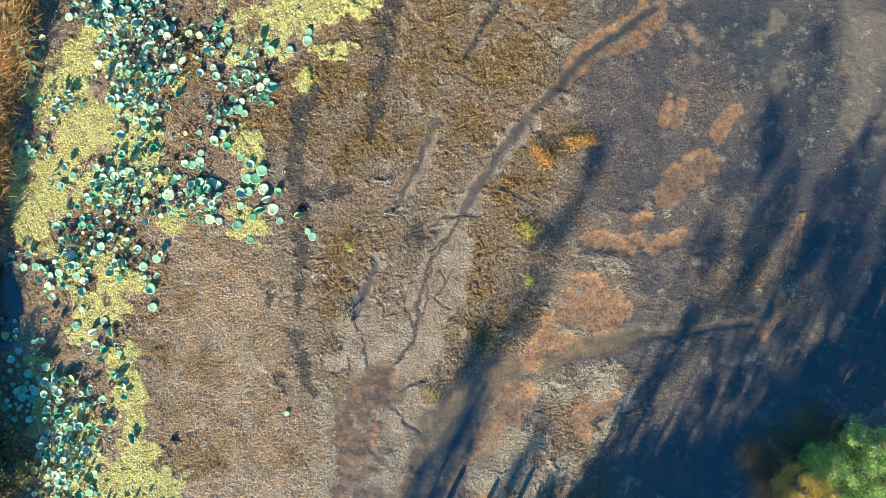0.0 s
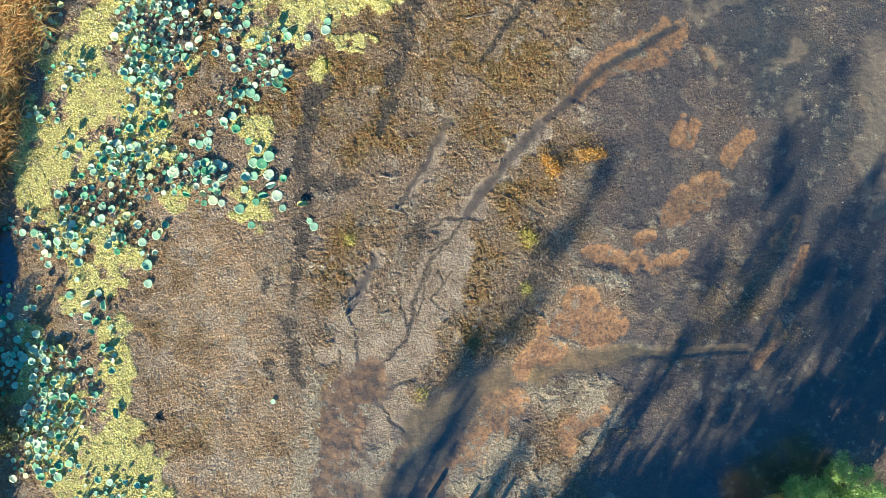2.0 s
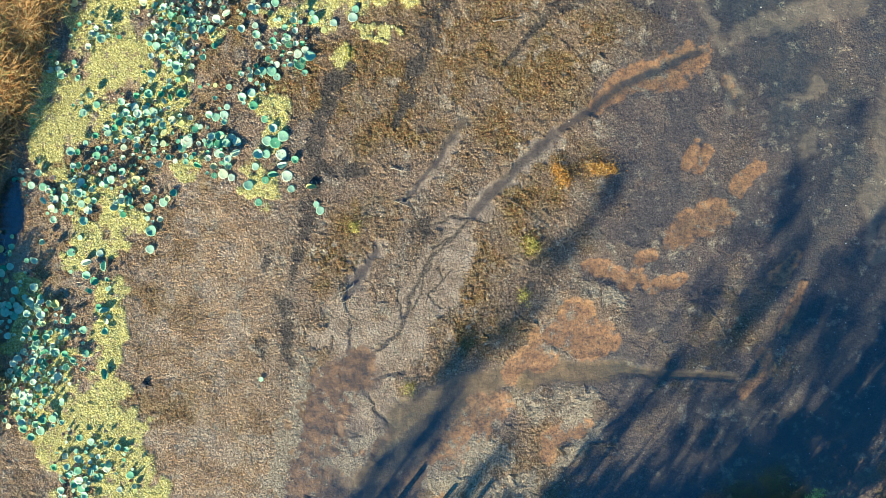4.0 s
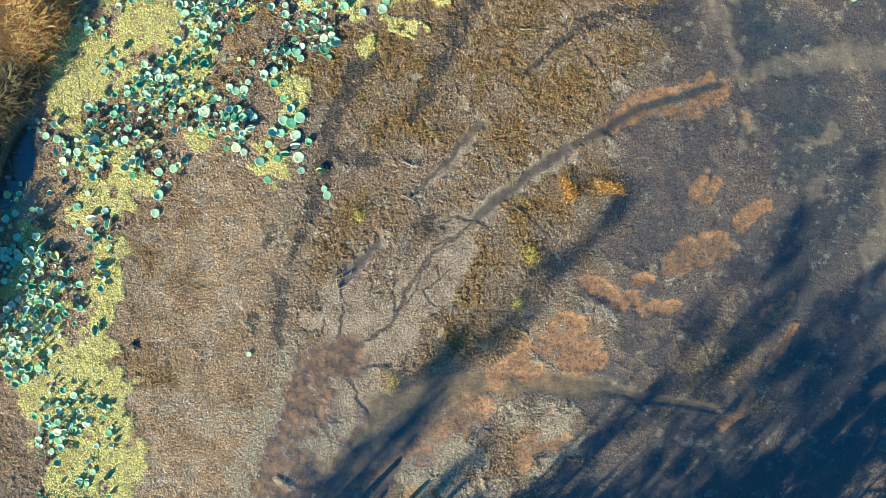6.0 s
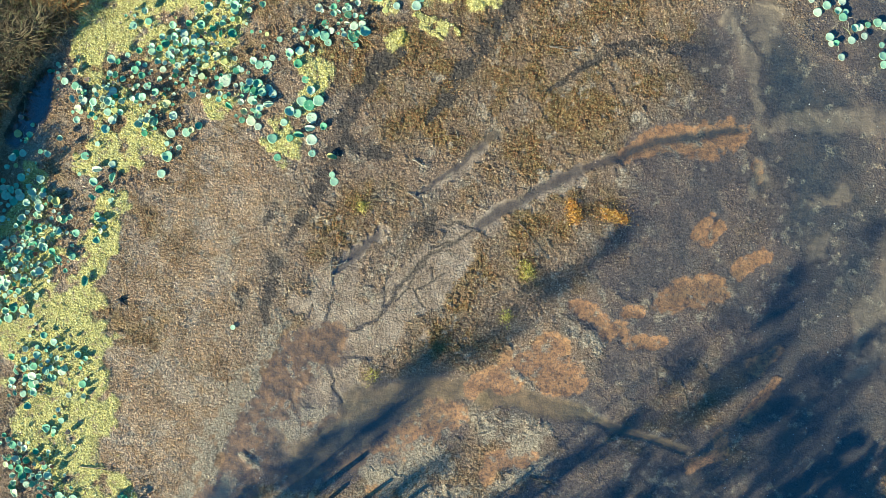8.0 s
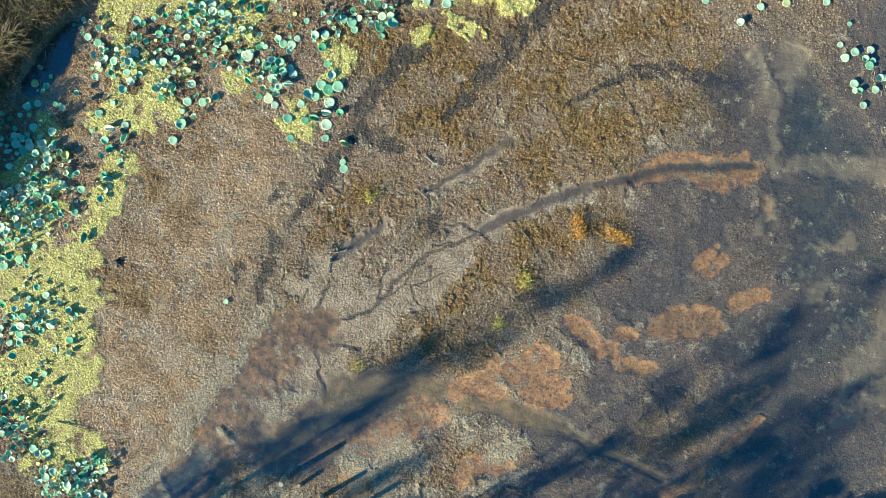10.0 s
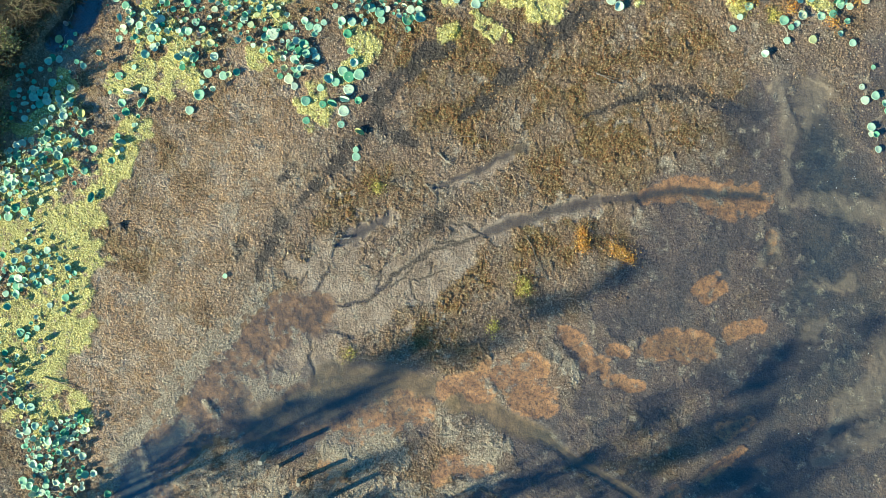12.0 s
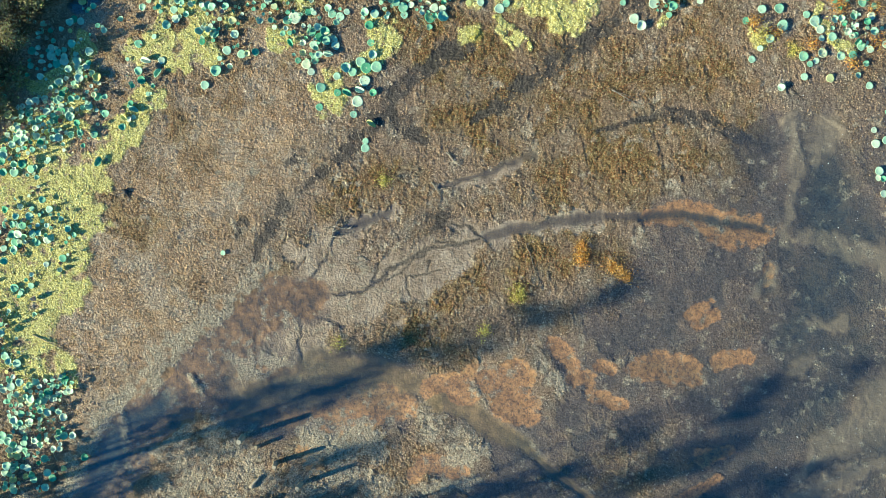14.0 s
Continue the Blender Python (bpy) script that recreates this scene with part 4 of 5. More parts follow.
SHORE += [
    (30.6, -17, 5.6, 1.8, 320, 0.25), (32.4, -17, 5.8, 1.8, 320, 0.25), (33.0, -1, 8.0, 2.2, 170, 0.25), (36.0, 0, 9.0, 2.4, 170, 0.25), (39.5, -2, 10.0, 2.6, 170, 0.25),
]
SHORE += [(18.9 + 0.62 * k, -26 + 0.5 * k, 8.7 + 0.36 * k + 0.5 * (k % 3), 0.34, 11, 0.35) for k in range(9)]      # slender saplings with gaps between
for k, (c, q, height, radius, thick, low) in enumerate(SHORE):
    p = SIDE * c + SHADE * q
    tree(p.x, p.y, height, radius, int(thick * height * (0.78 if low > 0.5 else 3.2)), 0.165, GREEN, GREEN_LABEL, 100 + k, low=low)
for k, (px, py, height, radius, mat, label) in enumerate([
        (26.2, -12.2, 6.0, 1.5, GREEN, GREEN_LABEL), (23.7, -13.5, 5.6, 1.3, GREEN, GREEN_LABEL), (22.1, -14.9, 6.2, 1.2, AUTUMN, GOLD_LABEL),
        (25.0, -15.4, 6.5, 2.0, GREEN, GREEN_LABEL), (27.6, -14.2, 7.0, 2.0, GREEN, GREEN_LABEL), (23.0, -17.5, 5.0, 1.6, AUTUMN, GOLD_LABEL)]):
    tree(px, py, height, radius, 14000, 0.062, mat, label, 200 + k, low=0.1, airy=True)


FLAME = varied("flame_leaf", [(0, (0.50, 0.17, 0.03)), (0.5, (0.72, 0.37, 0.05)), (1, (0.80, 0.58, 0.16))], 0.6, island=True, thin=0.25)
SPROUT = varied("sprout_leaf", [(0, (0.40, 0.33, 0.05)), (0.5, (0.62, 0.52, 0.10)), (1, (0.76, 0.66, 0.20))], 0.6, island=True, thin=0.25)
TWIGGY = varied("dull_leaf", [(0, (0.22, 0.17, 0.09)), (0.5, (0.38, 0.31, 0.16)), (1, (0.42, 0.44, 0.12))], 0.8, island=True, thin=0.2)
for k, (x, y) in enumerate([(-31.27, -9.68), (-30.36, -7.68), (-29.54, -10.32), (-29.12, -12.57), (-27.8, -12.3), (-27.12, -14.28), (-31.65, -11.93)] + [(-29.01, -13.03), (-28.72, -14.51), (-28.94, -16.16)]):
    tree(x, y, 1.0 + 0.22 * (k % 4), 0.65 + 0.1 * (k % 3), 1300, 0.10, TWIGGY, "low twiggy grey-green shrub on the bank", 300 + k, low=0.1, kind="shrub")


for k in range(5):      # the thicket that shades the water's edge
    y = -23.0 + 1.75 * k
    tree(-31.2 - 0.5 * math.sin(k * 2.3), y, 1.3 + 0.3 * math.sin(k * 1.7), 1.0, 800, 0.16, TWIGGY, "tall twiggy thicket shrub on the bank", 400 + k, low=0.1, kind="shrub")


for k, (x, y, r) in enumerate([(8.43, 6.85, 0.24), (8.95, 7.11, 0.26), (9.39, 7.03, 0.26), (9.79, 7.14, 0.2), (6.08, 6.44, 0.18), (6.37, 6.19, 0.2), (6.63, 5.89, 0.2), (6.81, 5.67, 0.15)]):
    tree(x, y, 0.26, r, 230, 0.06, FLAME, "low golden-orange marsh shrub on the mud", 340 + k, low=0.05, kind="shrub")
for k, (x, y, r) in enumerate([(5.38, 1.36, 0.4), (5.6, 1.03, 0.3), (5.52, -2.03, 0.26), (-6.15, 0.15, 0.2)] + [(4.33, 24.65, 0.5), (4.86, 24.65, 0.4), (-0.63, -9.45, 0.26)]):
    tree(x, y, 0.35, r, 300, 0.06, SPROUT, "low yellow-green marsh shrub on the mud", 350 + k, low=0.05, kind="shrub")
for k, (x, y, r) in enumerate([(6.75, 29.25, 0.5), (6.88, 29.7, 0.4), (8.51, 31.04, 0.45), (10.22, 29.68, 0.45), (5.06, 25.4, 0.3), (7.49, 26.53, 0.35), (10.07, 27.5, 0.3), (3.58, 24.85, 0.25)]):
    tree(x, y, 0.3, r, 260, 0.07, FLAME, "low orange withered plants among lotus leaves", 360 + k, low=0.05, kind="shrub")


# ---------------------------------------------------------------- dry grass on the west bank
def reeds(name, lines, south, north, count, size, mat, label, seed):
    rng = np.random.default_rng(seed)
    x, y = rng.uniform(-37, -25, count * 6), rng.uniform(south, north, count * 6)
    keep = near(x, y, lines, 0.4) > rng.uniform(0.2, 0.9, len(x))
    x, y = x[keep][:count], y[keep][:count]
    h = zones(x, y)[1]
    k = len(x)
    a = rng.uniform(0, math.tau, k)
    tall = size * rng.uniform(0.5, 1.3, k) * (0.5 + wobble(x, y, 1.4, 5))
    lean = tall * rng.uniform(0.8, 2.2, k)
    ca, sa = np.cos(a), np.sin(a)
    w = 0.018 + 0.015 * rng.uniform(0, 1, k)
    co = np.stack([np.stack([x - sa * w, y + ca * w, h - 0.05], -1), np.stack([x + sa * w, y - ca * w, h - 0.05], -1),
                   np.stack([x + ca * lean * 0.4 + sa * w, y + sa * lean * 0.4 - ca * w, h + tall * 0.75], -1),
                   np.stack([x + ca * lean * 0.4 - sa * w, y + sa * lean * 0.4 + ca * w, h + tall * 0.75], -1),
                   np.stack([x + ca * lean, y + sa * lean, h + tall], -1)], 1).reshape(-1, 3)
    i = np.arange(k) * 5
    corners = np.concatenate([np.stack([i, i + 1, i + 2], -1), np.stack([i, i + 2, i + 3], -1), np.stack([i + 3, i + 2, i + 4], -1)]).reshape(-1)
    me = quick_mesh(name, co, corners, 3, mat)
    return tagged(new(name, me), label, "grass", kind="stuff")


# browner southern growth, its colour also lowered to stand for the bank's shade
DULL_SHADED_REED = varied("dull_shaded_reed", [(0, (0.13, 0.085, 0.04)), (0.5, (0.21, 0.15, 0.075)), (0.85, (0.28, 0.22, 0.11)), (1, (0.12, 0.17, 0.05))], 0.8, island=True, thin=0.25)
reeds("bank_grass", BANK, 2.5, 22, 45000, 0.55, REED, "tall dry orange grass on the bank", 7)
reeds("bank_sedge", BANK, -26, 3.5, 60000, 0.5, DULL_SHADED_REED, "tangled brown and green sedge on the bank, coloured darker for its shade", 8)


# ---------------------------------------------------------------- lotus
def blade(kind, rng):
    """A round leaf of radius 1 about its stalk: top skin and pale underside."""
    rings, spokes = (0.45, 0.8, 1.0), 14
    lift = {"flat": 0.10, "dish": 0.34, "cup": 0.62, "fold": 0.10, "curl": 0.9}[kind]
    phase = rng.uniform(0, math.tau)
    verts = [(0, 0, 0)]
    for r in rings:
        for s in range(spokes):
            a = math.tau * s / spokes
            rr = r * (1 + 0.05 * math.sin(3 * a + phase) + rng.uniform(-0.025, 0.025))
            x, y = rr * math.cos(a), rr * math.sin(a)
            z = lift * r ** 2 * (1 + 0.35 * math.sin(2 * a + phase) + 0.25 * math.sin(5 * a + 2 * phase)) + rng.uniform(-0.025, 0.025) * r
            if kind == "fold":
                z += 0.5 * abs(y)
                y *= 0.55
            if kind in ("cup", "curl"):
                shrink = 1 - (0.22 if kind == "cup" else 0.45) * r
                x, y = x * shrink, y * shrink
            verts.append((x, y, z))
    n = len(verts)
    verts += [(x, y, z - 0.025) for x, y, z in verts]
    top, under = [], []
    for s in range(spokes):
        q = (s + 1) % spokes
        top.append((0, 1 + s, 1 + q))
        under.append((n, n + 1 + q, n + 1 + s))
        for k in range(len(rings) - 1):
            a, b, c, d = 1 + k * spokes + s, 1 + k * spokes + q, 1 + (k + 1) * spokes + q, 1 + (k + 1) * spokes + s
            top.append((a, d, c, b))
            under.append((n + a, n + b, n + c, n + d))
        a, b = 1 + 2 * spokes + s, 1 + 2 * spokes + q
        under.append((a, n + a, n + b, b))
    return verts, top, under


def blade_mesh(kind, seed, mat, under_mat):
    verts, top, under = blade(kind, random.Random(seed))
    me = bpy.data.meshes.new("blade")
    me.from_pydata(verts, [], top + under)
    me.materials.append(mat)
    me.materials.append(under_mat)
    me.polygons.foreach_set("material_index", [0] * len(top) + [1] * len(under))
    me.shade_smooth()
    return me


UNDER = varied("leaf_underside", [(0, (0.42, 0.50, 0.32)), (0.6, (0.58, 0.62, 0.46)), (1, (0.62, 0.55, 0.44))], 0.7, thin=0.2, grain=5)
BLADES = {k: [blade_mesh(k, 10 * j + i, LOTUS if k != "curl" else WILTED, UNDER) for i in range(3)] for j, k in enumerate(("flat", "dish", "cup", "fold", "curl"))}
v, f = tube([(0, 0, 0), (0.03, 0.02, 0.5), (0, 0, 1)], [0.014, 0.012, 0.010], 5)
STALK = mesh_of("stalk", v, f, STEM, True)
LABELS = {"flat": "round blue-green lotus leaf lying open near the mud", "dish": "round blue-green lotus leaf on a short stalk", "cup": "cupped blue-green lotus leaf on a stalk",
          "fold": "folded green lotus leaf with a pale underside", "curl": "withered brown lotus leaf curled on its stalk"}
PLACED = []      # every leaf: x, y, radius
MANY = []        # those past the first three hundred


def lotus(x, y, radius, kind, stand, rng):
    PLACED.append((x, y, radius))
    tilt = rng.uniform(0, 8) if kind == "flat" else rng.uniform(0, 16)
    if kind == "fold":
        tilt = rng.uniform(5, 25)
    turn = pose(0, 0, 0, tilt, 0, rng.uniform(0, 360))
    ground = height_at(x, y)
    base = max(ground, 0.0) if stand < 0.15 else ground
    if len(PLACED) > 300:
        MANY.append((x, y, base + stand, radius, kind, turn.to_3x3()))
        return
    root = new("lotus_leaf")
    root.location = (x, y, base - 0.02)
    ob = part("blade", rng.choice(BLADES[kind]), root)
    ob.matrix_basis = Matrix.Translation((0, 0, stand + 0.02)) @ turn @ Matrix.Diagonal((radius, radius, radius, 1))
    st = part("stalk", STALK, root)
    st.matrix_basis = Matrix.Diagonal((1, 1, stand + 0.02, 1))
    tagged(root, LABELS[kind], "lotus leaf", "lotus leaves in the pond")


rng = random.Random(5)
OPEN_EAST = [(0.13, 23.32, 5), (3.39, 25.83, 7), (4.15, 26.66, 8), (3.19, 24.56, 6), (5.11, 26.03, 9), (5.12, 24.81, 7), (5.13, 23.91, 5), (5.27, 23.04, 6), (7.94, 23.09, 6), (6.39, 27.71, 9), (7.03, 27.61, 7), (5.7, 27.65, 6), (7.5, 25.58, 8), (8.23, 26.59, 8), (8.31, 25.98, 5), (8.16, 25.5, 5), (8.51, 24.68, 6), (9.77, 25.81, 7), (9.23, 27.34, 7), (9.73, 27.9, 7)]
OPEN_SHORE = [(10.27, 29.04, 6), (10.76, 28.2, 5), (10.92, 27.25, 5), (11.93, 27.31, 6), (7.93, 27.83, 7), (8.42, 28.81, 6), (7.84, 29.07, 5), (7.72, 30.82, 7), (6.79, 30.2, 6), (10.79, 30, 7), (9.15, 29.93, 4), (14.97, 24.95, 7), (14.25, 25.5, 5), (16.41, 23.85, 7), (16.96, 23.67, 5), (17.69, 23.01, 6), (14, 26.95, 4), (-1.46, 19.41, 8), (-2.09, 19.4, 8), (-1.92, 21.07, 9), (-0.65, 21.19, 5), (-3.36, 19.61, 5)]
OPEN_POOL = [(14.8, 24.9, 5), (15.3, 25.6, 7.1), (16.1, 26.3, 6.4), (16.1, 25.6, 5.7), (16.6, 25.8, 5), (16.6, 25.4, 7.1), (17.6, 25.1, 6.4), (17.9, 25.3, 5.7), (18.3, 25.7, 5), (18.8, 26.1, 7.1), (19.3, 26.1, 6.4), (16.2, 23.7, 5.7), (16.7, 23.5, 5), (17.4, 23, 7.1), (17.8, 24.3, 6.4), (18.4, 24.9, 5.7), (19.7, 24.9, 5), (20.1, 24.3, 7.1), (20.4, 23.8, 6.4)]
OPEN_MID = [(-16.75, 5.57, 6), (-16.3, 5.49, 7), (-15.8, 5.73, 7), (-15.7, 6.26, 5), (-14.83, 7.09, 7), (-14.3, 7.47, 7), (-13.29, 9.09, 8), (-12.89, 8.8, 6), (-11.6, 9.9, 9), (-11.02, 10.49, 9), (-11.42, 10.88, 6), (-10.48, 12.37, 5), (-9.95, 12.96, 6), (-8.79, 13.55, 8), (-8.72, 14.11, 6), (-11.17, 9.43, 5), (-12.51, 5.5, 7), (-11.74, 5.1, 9), (-12.16, 4.57, 9), (-12.72, 4.59, 8), (-11.65, 3.91, 9), (-11.03, 2.62, 9), (-10.7, 3.76, 6), (-10.6, 1.83, 6), (-12.53, 0.57, 6), (-13.35, 1.54, 8), (-12.35, 2.08, 6), (-13.15, 2.82, 6), (-13.13, 3.64, 8), (-12.61, 3.75, 7)]
OPEN_INNER = [(-15.11, 1.95, 8), (-15.69, 1.73, 5), (-14.55, 1.82, 6), (-14.87, 2.51, 6), (-15.28, 3.96, 7), (-15.67, 3.19, 7), (-14.65, 4.18, 7), (-13.15, 5.97, 6), (-15.81, 4.33, 8), (-16.42, 3.71, 8), (-17.82, 3.57, 10), (-18.08, 3.09, 7), (-13.87, 8.98, 7), (-8.5, 0.82, 7), (-8.8, 1.16, 5), (-10.15, -10.69, 4), (-18.84, -3.77, 7), (-18.99, -2.58, 9), (-7, -26.61, 6), (-8.57, -26.17, 6), (-19.45, -1.13, 7), (-18.58, -0.62, 7), (-18.06, 0.13, 6), (-19.83, -0.02, 7), (-8.32, -30.03, 6)]
for x, y, r in OPEN_EAST + OPEN_SHORE + OPEN_POOL:
    if any(math.hypot(x - q[0], y - q[1]) < 0.3 for q in PLACED):
        continue
    lotus(x, y, r * 0.042, "flat" if rng.random() < 0.9 else "dish", rng.uniform(0.03, 0.09), rng)
for x, y, r in OPEN_MID + OPEN_INNER:
    lotus(x, y, r * 0.042, rng.choice(("flat", "flat", "flat", "dish")), rng.uniform(0.03, 0.11), rng)
for x, y in [(-14.59, 3.44), (-11.46, 3.25), (-11.88, 2.51), (-9.33, 2.16), (-20.18, -12.28), (-20.95, -8.27), (-21.56, -5.41), (-22.72, -5.37)]:
    lotus(x, y, 0.36, "fold", 0.08, rng)

LOTUS_BEDS = []  # a line with half-widths, and how many leaves
LOTUS_BEDS += [
    ([(-23.3, 15.5, 1.1), (-20.4, 15.1, 1.84), (-18.4, 14.8, 1.47)], 88),
    ([(-21.3, 12.9, 2.21), (-18, 12.6, 1.84)], 108),
    ([(-21.5, 10.7, 1.84), (-18.2, 10.3, 1.47)], 68),
    ([(-16, 12.9, 1.66), (-14.5, 14, 0.92)], 24),
    ([(-15.2, 11.5, 1.47), (-12.7, 11.8, 1.47), (-11.2, 12.9, 0.74)], 32),
    ([(-13.4, 10, 1.47), (-11.6, 10.7, 0.92)], 20),
    ([(-13.8, 8.7, 0.92), (-14.5, 8.3, 0.74)], 12),
    ([(-19.7, 8.9, 1.84), (-20, 7.4, 1.66)], 33),
    ([(-16, 7.8, 2.21), (-15.2, 7.4, 1.47)], 12),
    ([(-20.4, 5.6, 2.03), (-21.5, 3.7, 1.84), (-18.2, 3.7, 1.84)], 92),
    ([(-16, 4.1, 1.84), (-16.7, 2.6, 1.84)], 32),
    ([(-20.8, 1.9, 2.21), (-23.7, 1.5, 1.84), (-20, 0, 1.84)], 60),
]
LOTUS_BEDS += [
    ([(-24.4, 3.7, 1.47), (-24.8, 4.5, 1.1)], 11),
    ([(-25.9, 9.2, 1.47), (-24.1, 9.6, 1.1)], 24),
    ([(-26.3, 7.4, 1.47), (-26.7, 6.1, 0.74)], 11),
    ([(-24.4, -0.3, 1.84), (-25.2, -1.8, 1.47), (-23.3, -1.8, 1.47)], 46),
    ([(-21.1, -1.4, 0.74), (-21, -1.1, 0.59)], 14),
    ([(-18.9, -1.1, 1.1), (-19.1, -2.2, 0.74)], 5),
    ([(-24.4, -3.6, 1.1), (-24.8, -5.1, 1.47)], 9),
    ([(-23, -5.9, 1.84), (-21.1, -6.2, 0.74)], 11),
    ([(-26.7, -6.2, 0.92), (-25.9, -7.3, 0.92)], 8),
    ([(-26.3, -9.2, 1.47), (-24.1, -9.2, 1.47), (-26.7, -11, 1.47)], 56),
    ([(-24.1, -11, 2.21), (-22.6, -11.4, 1.84)], 54),
    ([(-23.3, -12.9, 1.84), (-25.2, -13.2, 1.47)], 40),
]
LOTUS_BEDS += [
    ([(-27.4, -12.9, 1.47), (-27.8, -14.3, 1.1)], 16),
    ([(-24.8, -15.1, 1.84), (-26.7, -15.8, 1.47)], 32),
    ([(-28.1, -4.4, 0.74), (-28.1, -7.3, 0.74)], 12),
    ([(-27.8, -1.4, 0.74), (-27.4, 0, 0.92)], 11),
    ([(-21, -8.4, 0.55), (-20.6, -9.2, 0.44)], 7),
    ([(-26.7, 13.7, 1.1), (-27, 11.5, 0.92)], 24),
    ([(-12.5, -27, 1.49), (-11.2, -26.2, 1.86)], 89),
    ([(-10.7, -27.8, 2.24), (-9.6, -27.8, 1.49)], 57),
    ([(-9.6, -29.9, 1.49), (-9.3, -31.2, 0.75)], 32),
    ([(-11.5, -24.9, 1.12), (-11.2, -24.1, 0.75)], 25),
    ([(-13.6, -27, 0.75), (-17.3, -23.9, 0.9)], 27),
    ([(-20.2, -18.3, 2.24), (-18.7, -16.8, 1.12)], 17),
    ([(-8, -28.3, 0.75), (-8, -30.4, 0.75)], 9),
]
LOTUS_BEDS += [
    ([(-18.9, -20.7, 1.49), (-16.8, -21.8, 1.12)], 9),
    ([(7.7, 28.5, 2.24), (8.8, 30.6, 1.49)], 38),
    ([(-1.9, 20.7, 1.49), (-1.2, 21.6, 0.75)], 9),
    ([(-29.8, -10, 1.49), (-27.4, -9.2, 1.49)], 38),
    ([(-25.5, -13.1, 1.49), (-23.9, -15.2, 1.49)], 44),
    ([(-22.9, -16.3, 1.49), (-20.9, -18.6, 1.49), (-20.6, -20.9, 1.11)], 50),
    ([(-18.6, -24.9, 1.49), (-17.2, -25.9, 1.86), (-19.9, -23.9, 1.11)], 70),
    ([(-19.6, -17.1, 1.49), (-17.2, -19.3, 1.49)], 20),
]
for line, count in LOTUS_BEDS:
    made = 0
    for _ in range(count * 30):
        if made == count:
            break
        k = rng.randrange(len(line) - 1) if len(line) > 1 else 0
        (ax, ay, aw), (bx, by, bw) = line[k], line[k + 1]
        t, a, d = rng.random(), rng.uniform(0, math.tau), math.sqrt(rng.random())
        w = (aw + (bw - aw) * t) * d
        x, y = ax + (bx - ax) * t + w * math.cos(a), ay + (by - ay) * t + w * math.sin(a)
        r = 0.11 + 0.20 * rng.random() ** 1.3
        if any(abs(x - q[0]) < 0.8 and abs(y - q[1]) < 0.8 and math.hypot(x - q[0], y - q[1]) < 0.5 * (r + q[2]) for q in PLACED):
            continue
        kind = rng.choices(("flat", "dish", "cup", "fold", "curl"), (26, 34, 20, 5, 15))[0]
        stand = rng.uniform(0.03, 0.12) if kind == "flat" else 0.06 + 0.45 * rng.random() ** 2.4
        lotus(x, y, r, kind, stand, rng)
        made += 1


def many_leaves():
    """The rest of the leaves with their stalks, as one mass."""
    verts, faces, mats = [], [], []
    for i, (x, y, z, radius, kind, turn) in enumerate(MANY):
        v, top, under = blade(kind, random.Random(i))
        n = len(verts)
        verts += [turn @ Vector(p) * radius + Vector((x, y, z)) for p in v]
        faces += [tuple(q + n for q in c) for c in top + under]
        mats += [2 if kind == "curl" else 0] * len(top) + [1] * len(under)
        v, f = tube([(x, y, z - 1.0 if z > 1 else -0.05), (x, y, z)], [0.013, 0.010], 4)
        n = len(verts)
        verts += v
        faces += [tuple(q + n for q in c) for c in f]
        mats += [3] * len(f)
    me = bpy.data.meshes.new("lotus_leaves")
    me.from_pydata(verts, [], faces)
    for m in (LOTUS_MANY, UNDER, WILTED, STEM):
        me.materials.append(m)
    me.polygons.foreach_set("material_index", mats)
    me.shade_smooth()
    tagged(new("lotus_leaves", me), "dense bed of blue-green and withered lotus leaves", "lotus leaves", kind="stuff")


many_leaves()


def fallen_stems(count, label):
    """Thin pale stalks that lie bent among the leaves."""
    rng = random.Random(9)
    pieces = []
    for _ in range(count):
        x, y, r = rng.choice(PLACED)
        a, bend, long = rng.uniform(0, math.tau), rng.uniform(-1.2, 1.2), rng.uniform(0.3, 1.0)
        pts = []
        for k in range(4):
            q = a + bend * k / 3
            px, py = x + r * math.cos(a) + long * k / 3 * math.cos(q), y + r * math.sin(a) + long * k / 3 * math.sin(q)
            pts.append((px, py, max(height_at(px, py), 0) + 0.06 + 0.05 * rng.random()))
        pieces.append(tube(pts, [0.016, 0.015, 0.013, 0.010], 3))
    v, f = merged(pieces)
    tagged(new("lotus_stems", mesh_of("lotus_stems", v, f, DRY_STEM)), label, "stems", kind="stuff")


DRY_STEM = varied("dry_stem", [(0, (0.42, 0.33, 0.22)), (0.6, (0.60, 0.50, 0.36)), (1, (0.30, 0.34, 0.14))], 0.8, island=True)
fallen_stems(700, "thin pale lotus stalks lying among the leaves")


def flecks(count, label):
    """Small pale bits of plant that float on the shallows."""
    rng = np.random.default_rng(12)
    x, y = rng.uniform(4, 32, count * 6), rng.uniform(-16, 30, count * 6)
    z, h = zones(x, y)
    ok = (z["lagoon_and_shade"] > 0.3) & (wobble(x, y, 2.5, 15) > rng.uniform(0.2, 0.9, len(x)))
    x, y, h = x[ok][:count], y[ok][:count], np.maximum(h[ok][:count], 0)
    k = len(x)
    a, r = rng.uniform(0, math.tau, k), rng.uniform(0.012, 0.032, k)
    co = np.stack([np.stack([x + r * 1.5 * np.cos(a + s), y + r * np.sin(a + s), h + 0.02 + rng.uniform(0, 0.03, k)], -1) for s in (0, 1.7, 3.0, 4.6)], 1).reshape(-1, 3)
    me = quick_mesh("floating_flecks", co, np.arange(k * 4), 4, FLECK)
    tagged(new("floating_flecks", me), label, "plant litter", kind="stuff")


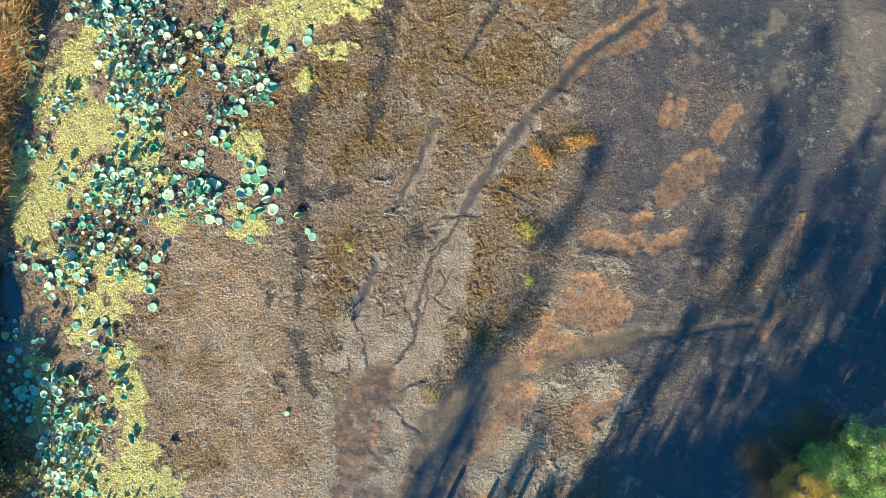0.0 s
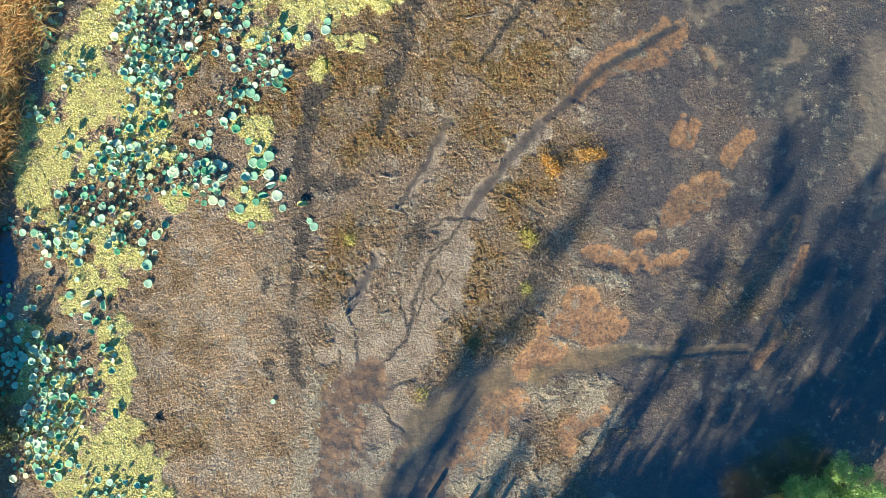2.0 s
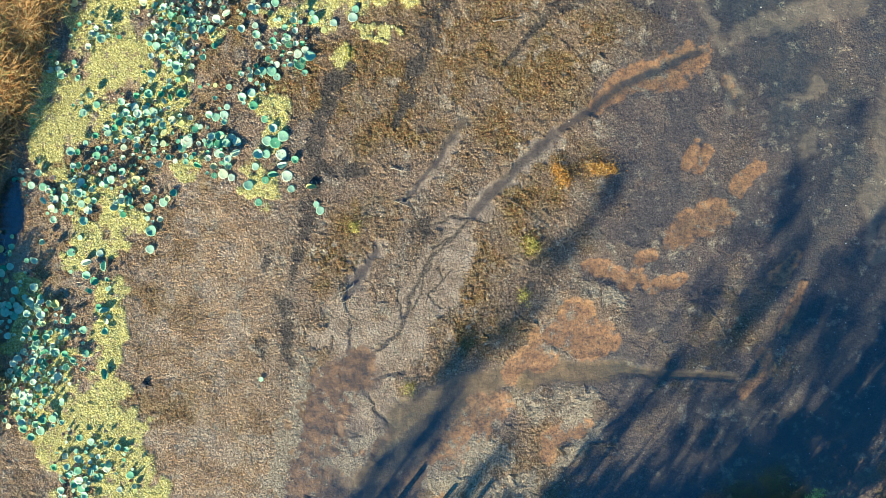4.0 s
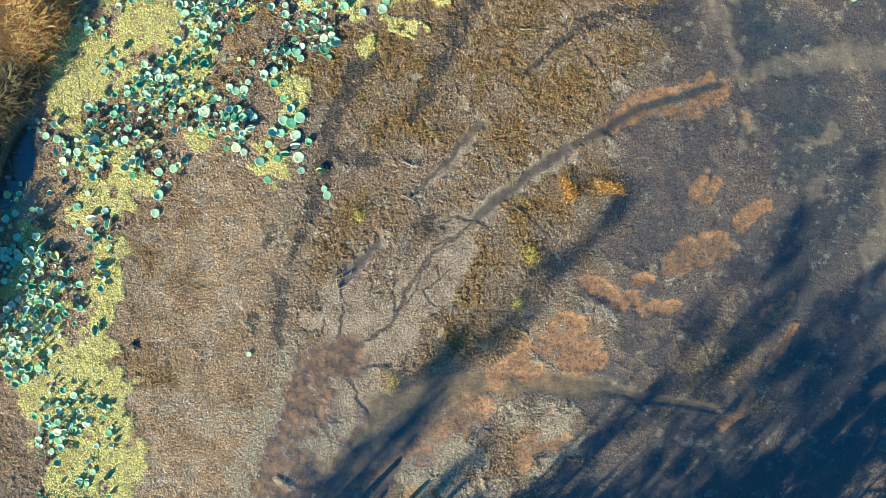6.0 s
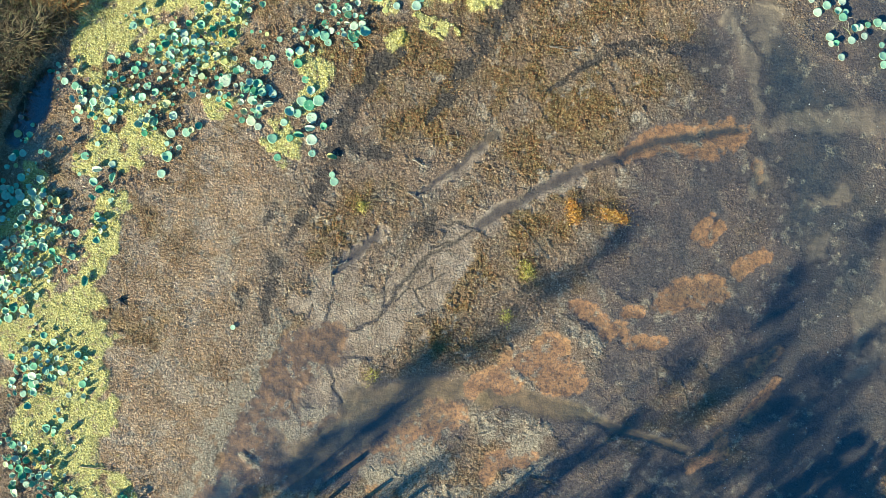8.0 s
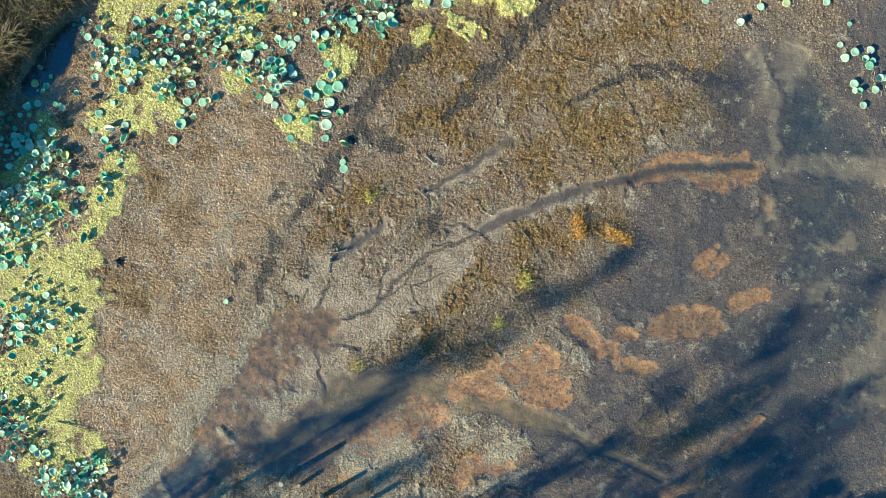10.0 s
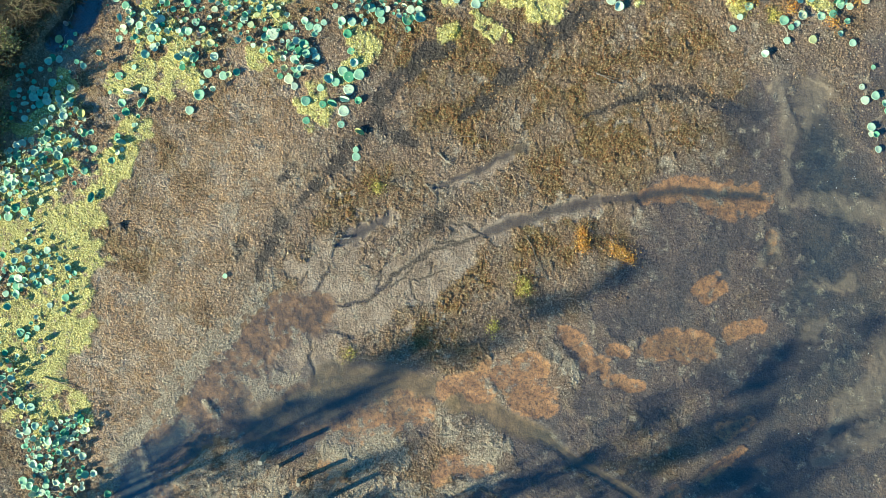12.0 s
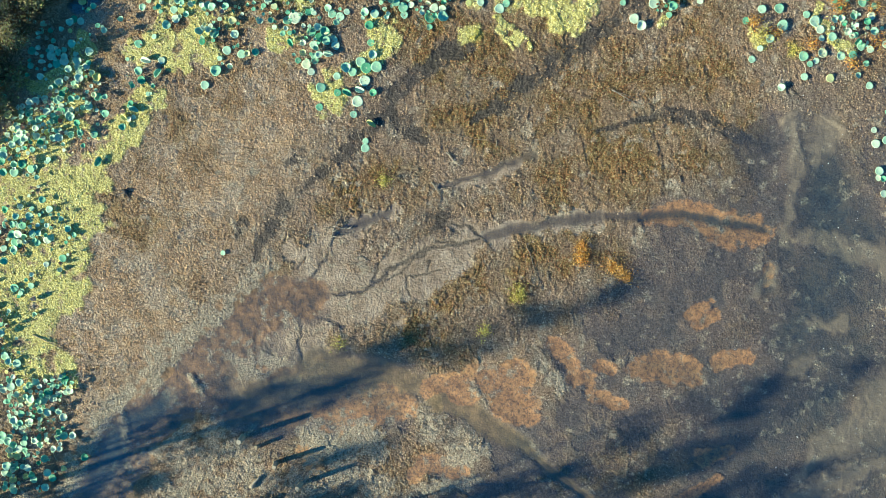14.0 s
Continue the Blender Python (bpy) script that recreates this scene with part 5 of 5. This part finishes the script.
FLECK = varied("pale_fleck", [(0, (0.45, 0.42, 0.36)), (1, (0.80, 0.78, 0.74))], 0.6, island=True)
flecks(380, "small pale bits of plant litter on the shallows")


# ---------------------------------------------------------------- posts, logs and sticks
def post(x, y, height, radius, seed):
    rng = random.Random(seed)
    z = height_at(x, y)
    root = new("wooden_post")
    root.location = (x, y, z - 0.1)
    lean = (rng.uniform(-0.03, 0.03), rng.uniform(-0.03, 0.03))
    pts = [(lean[0] * k, lean[1] * k, (height + 0.1) * k / 4) for k in range(5)]
    v, f = tube(pts, [radius * (1.12 - 0.05 * k) for k in range(5)], 12)
    me = mesh_of("shaft", v, f, WOOD)
    part("shaft", me, root)
    v, f = tube([(lean[0] * 4, lean[1] * 4, height + 0.097), (lean[0] * 4, lean[1] * 4, height + 0.125)], [radius * 0.9, radius * 0.8], 12)
    part("cut_top", mesh_of("cut_top", v, f, PALE_WOOD), root, "pale sawn end grain")
    tagged(root, "weathered wooden post standing in the mud", "post", "posts in the mud")


def stump(x, y, label):
    """A low rotten stump with splayed roots."""
    rng = random.Random(8)
    z = height_at(x, y)
    pieces = [tube([(x, y, z - 0.05), (x, y, z + 0.12), (x + 0.02, y, z + 0.22)], [0.24, 0.17, 0.12], 9)]
    for k in range(6):
        a = k * math.tau / 6 + rng.uniform(-0.3, 0.3)
        r = rng.uniform(0.3, 0.55)
        pieces.append(tube([(x, y, z + 0.10), (x + r * 0.6 * math.cos(a), y + r * 0.6 * math.sin(a), z + 0.06), (x + r * math.cos(a), y + r * math.sin(a), z)], [0.07, 0.05, 0.02], 5))
    v, f = merged(pieces)
    tagged(new("stump", mesh_of("stump", v, f, ROT, True)), label, "stump")


ROT = varied("rotten_wood", [(0, (0.05, 0.042, 0.04)), (1, (0.08, 0.066, 0.058))], 0.9)
for x, y in [(-17.53, -12.45)]:
    stump(x, y, "dark rotten stump sunk in dry mud")
PALE_WOOD = varied("sawn_wood", [(0, (0.50, 0.36, 0.20)), (1, (0.62, 0.50, 0.34))], 0.8, grain=10)
for k, ((x, y), height, radius) in enumerate(zip([(-0.64, -18.32), (0.53, -18.1), (2.09, -18), (4.26, -17.72)], (1.4, 0.5, 1.05, 1.3), (0.17, 0.13, 0.15, 0.15))):
    post(x, y, height, radius, k)


def stick(name, ends, thick, label, seed, twigs=0, category="branch", lift=0.05):
    rng = random.Random(seed)
    (ax, ay), (bx, by) = ends
    long = math.hypot(bx - ax, by - ay)
    pts = []
    for k in range(6):
        t = k / 5
        x, y = ax + (bx - ax) * t + rng.uniform(-0.03, 0.03) * long, ay + (by - ay) * t + rng.uniform(-0.03, 0.03) * long
        pts.append((x, y, max(height_at(x, y), 0) + thick * 0.7 + lift * rng.random()))
    pieces = [tube(pts, [thick * (1 - 0.5 * k / 5) for k in range(6)], 7)]
    for _ in range(twigs):
        x, y, z = pts[rng.randrange(1, 5)]
        a, r = rng.uniform(0, math.tau), long * rng.uniform(0.2, 0.5)
        pieces.append(tube([(x, y, z), (x + r * 0.5 * math.cos(a), y + r * 0.5 * math.sin(a), z + 0.1), (x + r * math.cos(a + 0.3), y + r * math.sin(a + 0.3), z + rng.uniform(0, 0.2))],
                           [thick * 0.5, thick * 0.4, thick * 0.2], 5))
    v, f = merged(pieces)
    return tagged(new(name, mesh_of(name, v, f, STICK, True)), label, category)


STICKS = [
    ([(-4.53, 4.38), (-3.13, 4.42)], 0.045, 2), ([(-3.83, 2.36), (-2.58, 2.1)], 0.04, 1), ([(3.53, 3.9), (6.41, 2.54)], 0.035, 2),
    ([(-6.63, -4.93), (-6.11, -3.83)], 0.05, 4), ([(-6.33, -3.83), (-5.6, -5.56)], 0.05, 4), ([(-5.3, -3.46), (-6.33, -4.38)], 0.04, 3), ([(-5.96, -4.93), (-5.52, -4.38)], 0.035, 2),
    ([(11.82, -10.83), (13.48, -10.57)], 0.04, 6), ([(7.95, -9.35), (7.22, -9.98)], 0.03, 2),
    ([(-2.8, 7.4), (-2.5, 7.03)], 0.04, 1), ([(0.22, 15.06), (1.88, 15.58)], 0.03, 2), ([(0.17, 15.08), (1.65, 15.73)], 0.03, 1), ([(7.33, 14.24), (7.83, 14.01)], 0.05, 1),
    ([(-15.13, -23.44), (-12.49, -22.36)], 0.035, 1), ([(-6, 4.97), (-2.47, 7.17)], 0.02, 1), ([(5.69, 3.61), (6.44, 3.03)], 0.03, 1),
]
for k, (ends, thick, twigs) in enumerate(STICKS):
    stick("fallen_branch", ends, thick, "grey dead branch lying on the mud", 40 + k, twigs)
stick("log", [(2.13, -20.25), (2.02, -19.3)], 0.15, "short weathered grey log lying on the mud", 3, category="log", lift=0.0)
